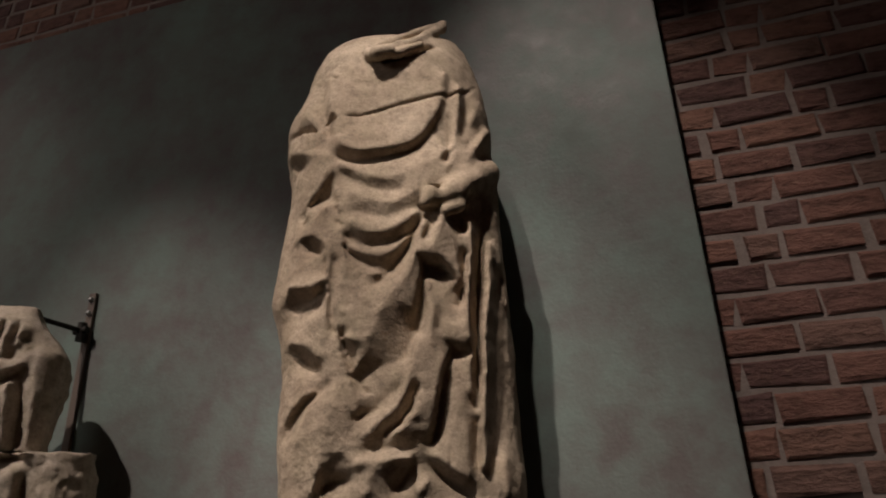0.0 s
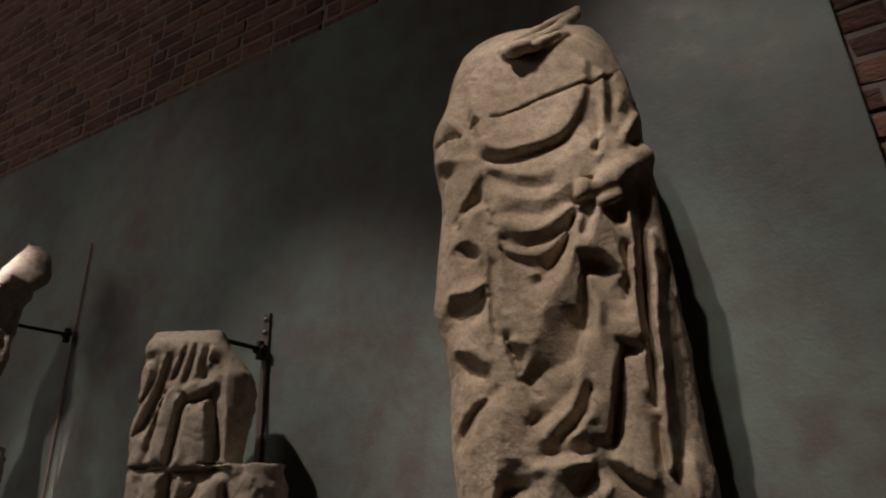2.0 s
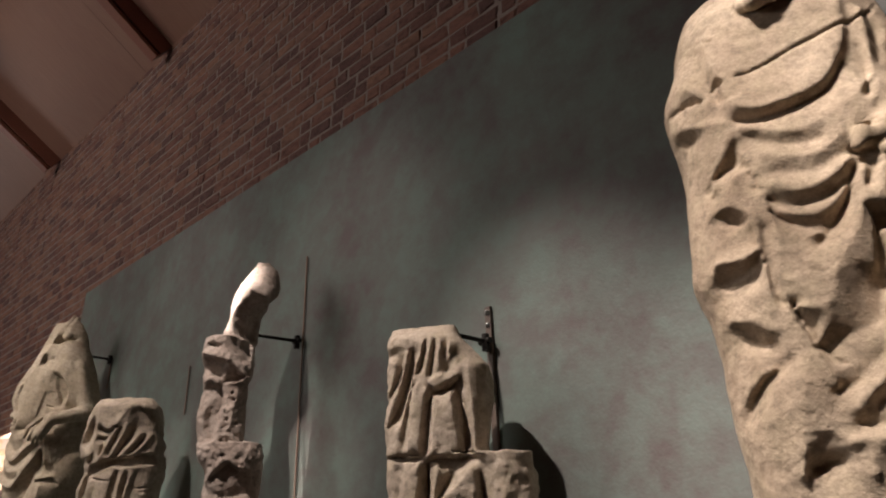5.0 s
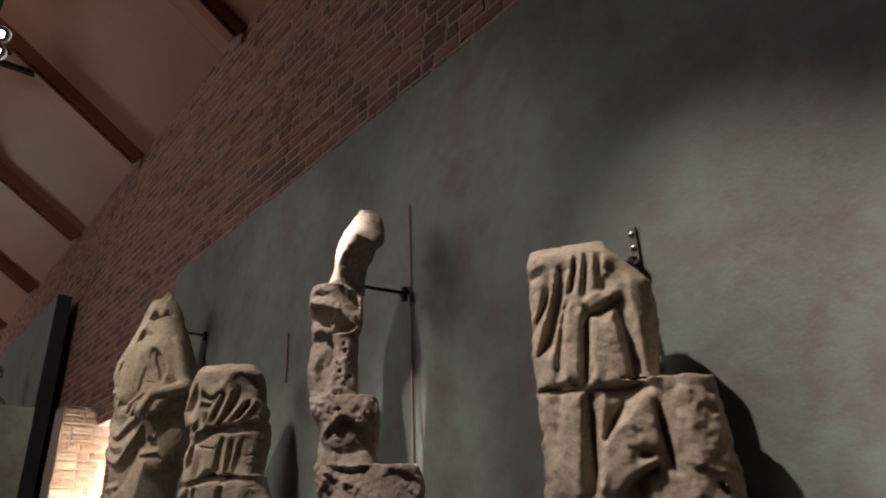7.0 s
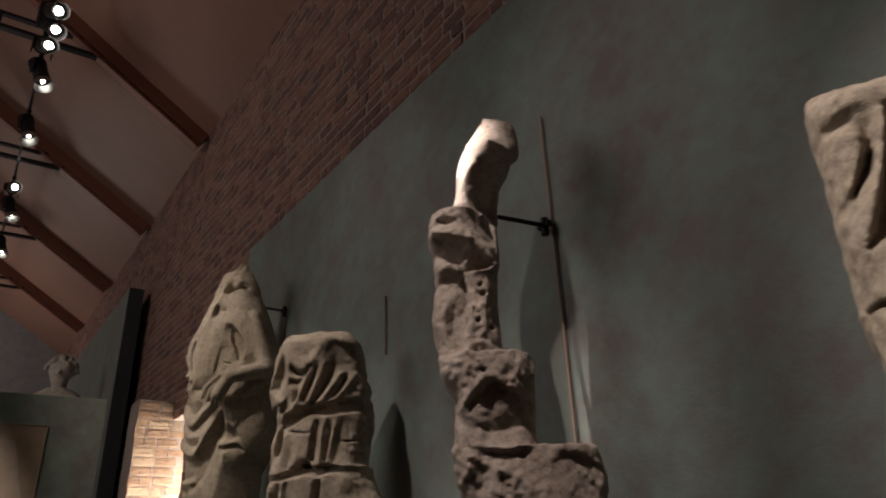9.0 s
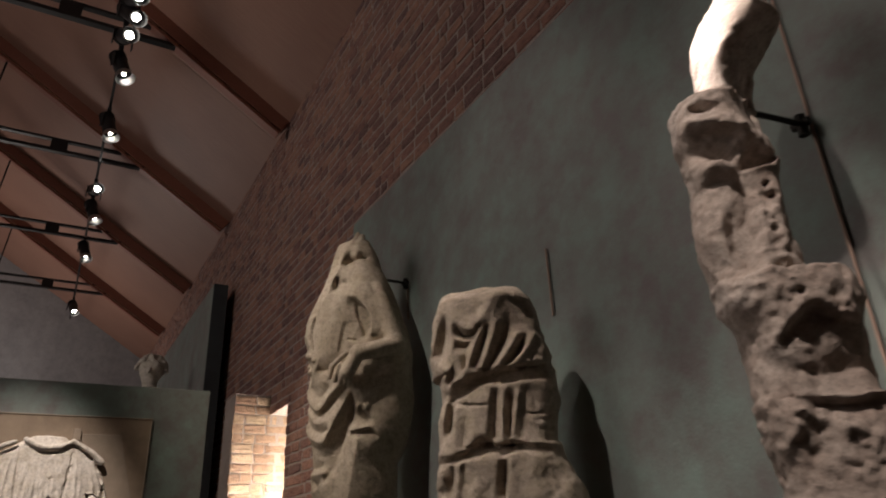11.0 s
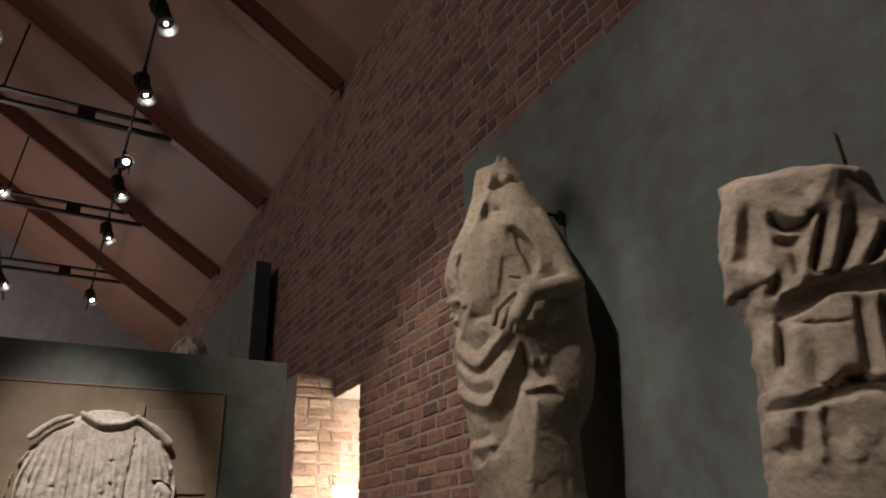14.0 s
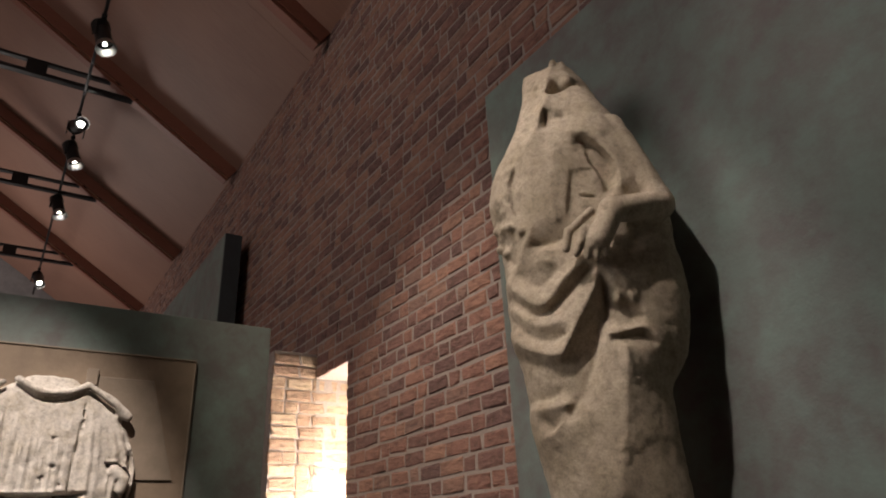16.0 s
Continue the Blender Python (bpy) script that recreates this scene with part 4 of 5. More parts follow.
c.crease([(-0.143, 2.163), (-0.121, 2.189), (-0.078, 2.181)], 0.020)
c.crease([(-0.128, 2.186), (-0.090, 2.172)], -0.013)
c.crease([(-0.137, 2.140), (-0.105, 2.126), (-0.070, 2.137)], 0.030)
c.hem([(-0.142, 2.142), (-0.091, 2.122), (-0.045, 2.111)], 0.034, -0.006)
c.crease([(-0.131, 2.098), (-0.094, 2.072), (-0.059, 2.065)], -0.020)
c.crease([(-0.044, 2.133), (-0.020, 2.094), (0.015, 2.066)], 0.022)
c.crease([(-0.053, 2.060), (-0.010, 2.071)], -0.015)
c.hem([(-0.060, 2.036), (-0.010, 2.046), (0.024, 2.075)], -0.011, 0.029)
c.crease([(-0.129, 2.042), (-0.099, 2.056), (-0.073, 2.031)], 0.027)
c.crease([(-0.132, 2.015), (-0.079, 2.027)], -0.007)
c.crease([(-0.067, 2.036), (-0.065, 1.959), (-0.072, 1.897), (-0.089, 1.840)], -0.017)
c.crease([(-0.114, 1.974), (-0.118, 1.894), (-0.117, 1.805), (-0.115, 1.764)], 0.013)
c.crease([(-0.095, 1.954), (-0.093, 1.899), (-0.084, 1.852)], -0.019)
c.crease([(-0.008, 2.009), (-0.022, 1.914), (-0.038, 1.820), (-0.054, 1.753)], 0.027)
c.crease([(0.016, 2.027), (0.013, 1.901)], 0.002)
c.crease([(-0.050, 1.945), (-0.063, 1.857), (-0.079, 1.769), (-0.090, 1.716)], 0.025)
c.crease([(-0.050, 1.984), (-0.013, 1.977)], 0.002)
c.crease([(-0.125, 1.752), (-0.099, 1.726), (-0.093, 1.692)], -0.013)
c.hem([(-0.086, 1.697), (-0.056, 1.733), (-0.014, 1.760), (0.013, 1.742), (0.057, 1.732)], 0.036, 0.009)
c.crease([(0.009, 1.801), (0.050, 1.787), (0.087, 1.774)], 0.029)
c.crease([(0.020, 1.750), (0.028, 1.790)], 0.025)
c.crease([(0.041, 1.748), (0.050, 1.782)], 0.034)
c.crease([(-0.053, 1.662), (-0.012, 1.652), (0.051, 1.662)], -0.013)
c.crease([(-0.045, 1.675), (-0.043, 1.621)], 0.007)
c.crease([(0.077, 1.744), (0.071, 1.648)], 0.007)
c.hem([(-0.051, 1.618), (-0.000, 1.605), (0.068, 1.613)], 0.009, -0.014)
c.crease([(-0.015, 1.567), (0.049, 1.539), (0.100, 1.513)], 0.013)
c.crease([(-0.074, 1.602), (-0.090, 1.548)], 0.022)
c.crease([(-0.042, 1.578), (-0.060, 1.528)], -0.009)
c.crease([(0.100, 1.606), (0.153, 1.599), (0.214, 1.581)], 0.017)
c.hem([(0.120, 1.598), (0.167, 1.592), (0.228, 1.563)], 0.020, 0.002)
c.chip(-0.021, 1.953, 0.050, 0.003)
c.chip(-0.025, 1.862, 0.045, 0.003)
c.chip(-0.031, 2.103, 0.040, 0.003)
c.chip(-0.106, 2.173, 0.035, 0.003)
c.chip(0.040, 2.493, 0.040, 0.003)
c.chip(-0.063, 1.759, 0.050, 0.003)
c.chip(0.050, 1.769, 0.050, 0.003)
c.chip(-0.016, 1.543, 0.080, 0.003)
c.chip(-0.083, 1.574, 0.050, 0.003)
c.chip(-0.121, 1.841, 0.050, 0.003)
c.groove([(-0.045, 1.907), (-0.030, 1.913)], 0.006, 1.8)
c.groove([(-0.016, 1.893), (-0.002, 1.901)], 0.006, 1.8)
c.groove([(-0.055, 1.834), (-0.040, 1.839)], 0.006, 1.8)
c.groove([(-0.028, 1.977), (-0.013, 1.984)], 0.006, 1.8)
c.groove([(-0.040, 1.781), (-0.026, 1.786)], 0.006, 1.8)
c.groove([(-0.035, 2.000), (-0.019, 2.007)], 0.006, 1.8)
c.cut_folds()
c.rough(0.003, 0.05)
c.rough(0.002, 0.018)
c.rough(0.0026, 0.011)
tagged(c.mesh("statue", STONE_PINK, (0, 0, 1.0), pose(-2.420, 1.200, 1.0, 0, 0, 52.1)), "eroded pinkish limestone torso fragment with a raised bright stump", "statue", "statues along the green panel")
plinth(-2.43, 1.2, 1.0, 0.65)

c = Carving((-0.26, -0.20, 0.98), (0.31, 0.11, 2.30), 0.0046, 11)
c.loft([(1.000, 0.024, 0.000, 0.213, 0.100), (1.533, 0.024, 0.000, 0.213, 0.100), (1.577, 0.018, 0.000, 0.200, 0.100), (1.621, 0.009, 0.000, 0.184, 0.100), (1.666, 0.005, 0.000, 0.176, 0.100)], 3.0, 0.006, 3)
c.loft([(1.668, 0.002, 0.000, 0.168, 0.100), (1.709, 0.005, 0.000, 0.169, 0.100), (1.750, 0.005, 0.000, 0.172, 0.100), (1.792, 0.015, 0.000, 0.170, 0.100), (1.833, 0.011, 0.000, 0.170, 0.100), (1.875, 0.003, 0.000, 0.175, 0.100)], 3.0, 0.006, 3)
c.loft([(1.877, -0.008, 0.000, 0.181, 0.100), (1.921, -0.008, 0.000, 0.182, 0.100), (1.965, -0.012, 0.000, 0.173, 0.100), (2.009, -0.013, 0.000, 0.164, 0.100), (2.054, -0.012, 0.000, 0.157, 0.100), (2.098, -0.012, 0.000, 0.145, 0.099), (2.142, -0.026, 0.000, 0.120, 0.035)], 3.0, 0.006, 3)
c.settle()
c.crease([(-0.112, 2.152), (-0.024, 2.135), (0.064, 2.108)], 0.018)
c.crease([(-0.129, 2.101), (-0.147, 2.024), (-0.172, 1.925)], 0.016)
c.crease([(-0.106, 2.057), (-0.096, 2.008), (-0.094, 1.947), (-0.095, 1.904)], 0.020)
c.crease([(-0.118, 2.043), (-0.133, 1.968), (-0.143, 1.925)], -0.021)
c.crease([(-0.091, 2.081), (-0.083, 2.040), (-0.066, 2.014), (-0.042, 1.993), (-0.022, 1.994), (0.002, 2.017), (0.030, 2.057), (0.048, 2.088)], 0.029)
c.crease([(-0.057, 2.078), (-0.028, 2.041), (0.003, 2.066)], 0.018)
c.crease([(-0.078, 2.006), (-0.060, 1.984), (-0.033, 1.983), (-0.004, 2.008)], -0.009)
c.crease([(-0.086, 1.985), (-0.061, 1.965), (-0.041, 1.965), (-0.015, 1.980)], 0.013)
c.crease([(-0.079, 1.957), (-0.059, 1.950), (-0.044, 1.960)], -0.011)
c.crease([(0.061, 2.085), (0.025, 2.029), (-0.008, 1.975), (-0.045, 1.894), (-0.066, 1.848)], 0.025)
c.crease([(-0.074, 1.930), (-0.071, 1.886), (-0.082, 1.853)], 0.016)
c.crease([(-0.056, 1.926), (-0.060, 1.883)], -0.007)
c.crease([(0.011, 1.997), (-0.017, 1.927), (-0.032, 1.886)], -0.004)
c.crease([(0.048, 2.010), (0.022, 1.941), (-0.009, 1.874)], 0.027)
c.crease([(0.057, 1.990), (0.031, 1.921), (0.010, 1.880)], -0.007)
c.crease([(0.080, 2.081), (0.116, 2.056), (0.135, 2.020)], -0.009)
c.crease([(0.082, 2.019), (0.052, 1.933)], -0.009)
c.crease([(0.105, 1.968), (0.076, 1.920), (0.032, 1.873)], 0.025)
c.crease([(0.118, 1.965), (0.091, 1.915), (0.067, 1.886)], -0.013)
c.crease([(0.149, 1.971), (0.120, 1.916), (0.084, 1.877)], 0.025)
c.crease([(0.151, 1.937), (0.134, 1.889)], 0.009)
c.crease([(0.171, 1.908), (0.170, 1.887)], 0.018)
c.crease([(0.135, 2.086), (0.101, 2.086)], 0.018)
c.crease([(-0.107, 1.891), (-0.126, 1.861)], 0.020)
c.crease([(-0.096, 1.889), (-0.111, 1.843)], -0.006)
c.crease([(-0.127, 1.894), (-0.115, 1.882), (-0.096, 1.893)], 0.027)
c.crease([(-0.156, 1.882), (-0.157, 1.851)], -0.016)
c.hem([(-0.110, 1.840), (-0.067, 1.851), (-0.025, 1.865), (0.029, 1.872), (0.093, 1.876), (0.178, 1.890)], 0.022, -0.013)
c.crease([(-0.123, 1.816), (-0.074, 1.821), (-0.031, 1.837), (0.029, 1.840), (0.101, 1.850), (0.169, 1.865)], -0.014)
c.hem([(-0.111, 1.796), (-0.061, 1.811), (-0.004, 1.835), (0.046, 1.829), (0.111, 1.836), (0.176, 1.841)], -0.013, 0.018)
c.crease([(-0.124, 1.792), (-0.140, 1.713)], 0.018)
c.crease([(-0.111, 1.789), (-0.122, 1.708)], -0.017)
c.crease([(-0.091, 1.778), (-0.101, 1.699), (-0.098, 1.654)], 0.020)
c.crease([(-0.058, 1.782), (-0.079, 1.659)], 0.009)
c.crease([(-0.029, 1.796), (-0.049, 1.680)], 0.020)
c.crease([(0.012, 1.810), (-0.007, 1.688)], 0.025)
c.crease([(0.027, 1.807), (0.013, 1.683)], 0.002)
c.crease([(0.049, 1.806), (0.039, 1.671)], 0.022)
c.crease([(0.068, 1.797), (0.055, 1.680)], -0.007)
c.crease([(0.091, 1.802), (0.065, 1.682)], 0.020)
c.crease([(0.112, 1.811), (0.086, 1.676)], 0.004)
c.crease([(0.151, 1.793), (0.133, 1.679)], 0.013)
c.groove([(-0.091, 1.792), (-0.040, 1.780), (0.017, 1.773)], 0.004, 1.6)
c.groove([(0.105, 1.746), (0.174, 1.745)], 0.004, 1.6)
c.hem([(-0.163, 1.646), (-0.107, 1.646), (-0.059, 1.664), (-0.011, 1.689), (0.021, 1.663), (0.060, 1.674), (0.111, 1.660), (0.161, 1.658)], 0.020, -0.007)
c.groove([(-0.031, 1.679), (0.012, 1.677)], 0.008, 1.6)
c.groove([(0.047, 1.668), (0.070, 1.664)], 0.007, 1.6)
c.hem([(-0.166, 1.626), (-0.103, 1.629), (-0.038, 1.638), (0.006, 1.644), (0.037, 1.634), (0.085, 1.647), (0.158, 1.646)], -0.004, 0.018)
c.crease([(-0.144, 1.614), (-0.142, 1.583)], 0.025)
c.crease([(-0.163, 1.569), (-0.146, 1.542)], -0.017)
c.crease([(-0.112, 1.627), (-0.122, 1.540)], -0.011)
c.crease([(-0.091, 1.621), (-0.102, 1.537)], 0.020)
c.crease([(-0.076, 1.621), (-0.087, 1.536)], 0.007)
c.crease([(-0.033, 1.628), (-0.044, 1.533)], 0.022)
c.crease([(0.020, 1.624), (0.005, 1.530)], 0.018)
c.crease([(0.039, 1.626), (0.028, 1.530)], -0.013)
c.crease([(0.059, 1.639), (0.042, 1.527)], 0.022)
c.crease([(0.121, 1.629), (0.110, 1.523)], 0.018)
c.crease([(0.167, 1.616), (0.161, 1.521)], 0.007)
c.crease([(0.206, 1.566), (0.215, 1.513)], 0.016)
c.chip(-0.041, 1.558, 0.050, 0.002)
c.chip(0.044, 1.819, 0.040, 0.002)
c.chip(0.181, 1.555, 0.060, 0.002)
c.chip(0.123, 2.094, 0.030, 0.002)
c.chip(-0.164, 1.594, 0.040, 0.002)
c.chip(0.142, 1.745, 0.050, 0.002)
c.cut_folds()
c.rough(0.003, 0.05)
c.rough(0.0018, 0.02)
c.rough(0.001, 0.01)
tagged(c.mesh("statue", STONE_GREY, (0, 0, 1.0), pose(-3.380, 1.200, 1.0, 0, 0, 41.2)), "headless grey sandstone torso with gathered drapery, broken in blocks", "statue", "statues along the green panel")
plinth(-3.37, 1.2, 1.0, 0.62)

c = Carving((-0.34, -0.25, 0.98), (0.31, 0.14, 2.86), 0.0048, 13)
c.loft([(1.000, -0.010, 0.000, 0.166, 0.150), (1.509, -0.010, 0.000, 0.166, 0.150), (1.588, -0.020, 0.000, 0.172, 0.150), (1.667, -0.028, 0.000, 0.179, 0.150), (1.746, -0.029, 0.000, 0.179, 0.150), (1.825, -0.008, 0.000, 0.211, 0.150), (1.905, -0.007, 0.000, 0.231, 0.150), (1.984, -0.001, 0.000, 0.237, 0.150), (2.063, -0.002, 0.000, 0.235, 0.150), (2.142, -0.008, 0.000, 0.235, 0.150), (2.221, -0.012, 0.000, 0.244, 0.150), (2.300, -0.027, 0.000, 0.243, 0.150), (2.379, -0.035, 0.000, 0.226, 0.150), (2.458, -0.029, 0.000, 0.192, 0.150), (2.537, -0.024, 0.000, 0.155, 0.147), (2.617, -0.030, 0.000, 0.121, 0.115), (2.696, -0.033, 0.000, 0.100, 0.093), (2.775, -0.048, 0.000, 0.075, 0.025)], 2.3, 0.020)
c.settle()
c.crease([(-0.059, 2.629), (-0.007, 2.627), (0.050, 2.663)], -0.061)
c.crease([(-0.048, 2.635), (0.039, 2.661)], -0.043)
c.crease([(-0.055, 2.606), (-0.018, 2.607), (0.025, 2.638), (0.055, 2.618), (0.070, 2.537)], 0.020)
c.crease([(-0.034, 2.762), (-0.059, 2.615), (-0.081, 2.530), (-0.104, 2.468), (-0.117, 2.443)], 0.022)
c.crease([(-0.082, 2.667), (-0.106, 2.546), (-0.133, 2.479)], -0.007)
c.crease([(-0.119, 2.726), (-0.134, 2.589), (-0.162, 2.504), (-0.181, 2.455)], 0.011)
c.crease([(-0.073, 2.546), (-0.073, 2.489)], -0.016)
c.crease([(-0.041, 2.530), (-0.010, 2.511)], -0.013)
c.crease([(-0.019, 2.710), (0.013, 2.685)], 0.013)
c.crease([(-0.127, 2.403), (-0.153, 2.311), (-0.147, 2.215)], 0.015)
c.crease([(-0.170, 2.379), (-0.188, 2.313), (-0.180, 2.232)], 0.002)
c.crease([(-0.055, 2.396), (-0.075, 2.285), (-0.071, 2.190)], 0.022)
c.crease([(-0.011, 2.445), (-0.005, 2.362)], 0.018)
c.crease([(-0.028, 2.331), (-0.048, 2.197)], 0.016)
c.hem([(0.024, 2.445), (0.066, 2.393), (0.096, 2.340), (0.101, 2.263)], 0.026, -0.013)
c.hem([(0.021, 2.424), (0.037, 2.348), (0.057, 2.306), (0.070, 2.260)], -0.013, 0.012)
c.crease([(0.049, 2.388), (0.084, 2.334), (0.092, 2.282)], -0.014)
c.hem([(-0.006, 2.329), (0.048, 2.326)], 0.013, 0.006)
c.crease([(-0.012, 2.326), (-0.027, 2.258), (-0.040, 2.209)], 0.004)
c.groove([(-0.012, 2.256), (0.045, 2.242)], 0.004, 1.4)
c.crease([(0.088, 2.492), (0.129, 2.407), (0.159, 2.313), (0.192, 2.246)], 0.029)
c.crease([(0.123, 2.474), (0.178, 2.332), (0.212, 2.247)], 0.011)
c.crease([(0.077, 2.142), (0.116, 2.113), (0.164, 2.158), (0.229, 2.216)], -0.019)
c.crease([(0.080, 2.086), (0.138, 2.092)], -0.015)
c.crease([(0.197, 2.104), (0.209, 2.027), (0.198, 1.906)], 0.011)
c.crease([(0.114, 2.035), (0.146, 1.973), (0.157, 1.894)], 0.009)
c.crease([(0.034, 2.054), (0.047, 2.000), (0.053, 1.943)], 0.025)
c.crease([(0.021, 2.008), (0.019, 1.940), (0.023, 1.887)], -0.020)
c.crease([(0.061, 2.024), (0.081, 1.977), (0.088, 1.940)], 0.027)
c.crease([(0.052, 1.941), (0.078, 1.927), (0.094, 1.891)], -0.013)
c.crease([(0.044, 1.889), (0.077, 1.886)], -0.007)
c.hem([(0.017, 1.857), (0.060, 1.862), (0.101, 1.866), (0.138, 1.835)], 0.016, -0.007)
c.crease([(0.100, 1.944), (0.121, 1.893), (0.142, 1.839)], 0.011)
c.crease([(0.153, 1.836), (0.151, 1.776), (0.160, 1.751)], -0.017)
c.crease([(0.218, 1.940), (0.215, 1.870), (0.187, 1.794)], 0.013)
c.crease([(-0.270, 2.310), (-0.215, 2.286), (-0.179, 2.220)], 0.018)
c.crease([(-0.243, 2.258), (-0.216, 2.233)], 0.000)
c.crease([(-0.234, 2.219), (-0.206, 2.210), (-0.164, 2.186)], 0.020)
c.crease([(-0.228, 2.207), (-0.211, 2.155)], -0.020)
c.crease([(-0.184, 2.180), (-0.184, 2.139)], 0.011)
c.crease([(-0.222, 2.144), (-0.197, 2.100)], -0.018)
c.crease([(-0.142, 2.134), (-0.081, 2.134), (-0.055, 2.139)], -0.013)
c.crease([(-0.138, 2.186), (-0.170, 2.128), (-0.189, 2.091)], 0.022)
c.crease([(-0.122, 2.106), (-0.074, 2.104), (-0.052, 2.095)], 0.016)
c.crease([(-0.180, 2.376), (-0.203, 2.322), (-0.194, 2.240)], 0.016)
c.crease([(-0.231, 2.063), (-0.200, 2.010), (-0.163, 1.973), (-0.137, 1.958), (-0.110, 1.974), (-0.069, 2.019), (-0.022, 2.049)], 0.029)
c.crease([(-0.191, 2.065), (-0.139, 2.018), (-0.090, 2.050)], 0.000)
c.crease([(-0.145, 2.081), (-0.100, 2.074)], 0.018)
c.crease([(-0.225, 2.015), (-0.176, 1.961), (-0.132, 1.941), (-0.073, 1.976), (-0.011, 2.035)], 0.001)
c.crease([(-0.224, 1.983), (-0.177, 1.925), (-0.133, 1.905), (-0.081, 1.919), (-0.033, 1.970), (-0.002, 2.011)], 0.021)
c.crease([(-0.222, 1.949), (-0.176, 1.892), (-0.125, 1.869), (-0.086, 1.876)], 0.000)
c.crease([(-0.236, 1.909), (-0.207, 1.873), (-0.162, 1.844), (-0.106, 1.823), (-0.080, 1.857), (-0.047, 1.910), (-0.012, 1.963), (0.009, 2.005)], 0.032)
c.crease([(-0.225, 1.863), (-0.162, 1.811), (-0.104, 1.801), (-0.068, 1.835)], 0.003)
c.crease([(-0.205, 1.797), (-0.161, 1.767), (-0.101, 1.774), (-0.035, 1.861), (0.001, 1.944)], -0.004)
c.crease([(-0.206, 1.734), (-0.143, 1.732), (-0.098, 1.743)], -0.017)
c.crease([(-0.199, 1.708), (-0.150, 1.705), (-0.099, 1.707)], 0.017)
c.crease([(-0.164, 1.686), (-0.145, 1.658), (-0.123, 1.672)], -0.013)
c.crease([(-0.206, 1.680), (-0.192, 1.636), (-0.151, 1.639), (-0.118, 1.665)], 0.018)
c.crease([(0.007, 1.948), (-0.017, 1.834), (-0.050, 1.751), (-0.097, 1.682)], -0.017)
c.crease([(0.010, 1.848), (-0.009, 1.770), (-0.040, 1.693), (-0.084, 1.661)], 0.011)
c.crease([(0.055, 1.825), (0.037, 1.709), (0.012, 1.585), (-0.009, 1.490)], 0.032)
c.crease([(0.115, 1.793), (0.108, 1.636), (0.104, 1.512)], 0.004)
c.crease([(-0.052, 1.630), (-0.087, 1.559), (-0.108, 1.498)], 0.011)
c.crease([(-0.143, 1.604), (-0.136, 1.501)], 0.002)
c.limb([(0.108, -0.101, 2.482), (0.157, -0.101, 2.341), (0.196, -0.095, 2.220)], 0.036, 0.042, 0.012)
c.limb([(0.192, -0.098, 2.215), (0.124, -0.170, 2.184), (0.073, -0.204, 2.170)], 0.040, 0.032, 0.012)
c.limb([(0.069, -0.204, 2.170), (0.045, -0.213, 2.118), (0.027, -0.214, 2.089)], 0.034, 0.028, 0.012)
c.limb([(0.017, -0.215, 2.170), (-0.041, -0.214, 2.127)], 0.012, 0.010, 0.006)
c.limb([(-0.045, -0.214, 2.124), (-0.055, -0.213, 2.079)], 0.012, 0.010, 0.006)
c.limb([(-0.002, -0.220, 2.122), (-0.019, -0.220, 2.086), (-0.029, -0.210, 2.064)], 0.012, 0.009, 0.005)
c.limb([(0.020, -0.219, 2.119), (0.004, -0.220, 2.082), (-0.006, -0.210, 2.050)], 0.012, 0.009, 0.005)
c.limb([(0.039, -0.218, 2.116), (0.025, -0.219, 2.079), (0.015, -0.210, 2.045)], 0.012, 0.009, 0.005)
c.limb([(0.056, -0.216, 2.115), (0.043, -0.218, 2.077), (0.038, -0.209, 2.054)], 0.012, 0.009, 0.005)
c.limb([(-0.028, -0.009, 2.819), (-0.046, -0.085, 2.681)], 0.010, 0.020, 0.012)
c.limb([(-0.003, -0.011, 2.802), (0.001, -0.091, 2.665)], 0.012, 0.022, 0.012)
c.limb([(-0.118, -0.005, 2.767), (-0.111, -0.073, 2.631)], 0.010, 0.020, 0.012)
c.limb([(-0.078, -0.001, 2.751), (-0.073, -0.005, 2.743)], 0.012, 0.010, 0.012, True)
c.chip(-0.213, 2.182, 0.040, 0.002)
c.chip(-0.020, 2.739, 0.040, 0.002)
c.chip(-0.102, 2.677, 0.040, 0.002)
c.chip(0.157, 1.797, 0.050, 0.002)
c.chip(-0.009, 2.410, 0.030, 0.002)
c.chip(0.079, 1.987, 0.035, 0.002)
c.chip(0.041, 1.782, 0.040, 0.002)
c.chip(0.018, 1.588, 0.040, 0.002)
c.chip(-0.220, 2.277, 0.030, 0.002)
c.lump(-0.249, 2.229, 0.013, 0.5)
c.lump(-0.201, 2.204, 0.013, 0.5)
c.lump(-0.222, 2.150, 0.013, 0.5)
c.lump(-0.169, 2.179, 0.013, 0.5)
c.lump(-0.245, 2.180, 0.013, 0.5)
c.cut_folds()
c.rough(0.002, 0.06)
c.rough(0.0012, 0.02)
c.rough(0.0007, 0.01)
tagged(c.mesh("statue", STONE_TAN, (0, 0, 1.0), pose(-4.460, 1.240, 1.0, 0, 0, 42.3)), "veiled headless tan limestone figure holding its draped cloak", "statue", "statues along the green panel")
plinth(-4.48, 1.24, 1.0, 0.76)

# ---- low lit brick pier and the slot window ----
pier = tagged(part("brick_pier", box((SX0 - 0.35, 1.36, 0), (SX0 - 0.007, BRICK_Y + 0.2, 2.632)), MORTAR), "short brick pier lit warmly beside the slot window", "brick pier")
rnd = random.Random(21)


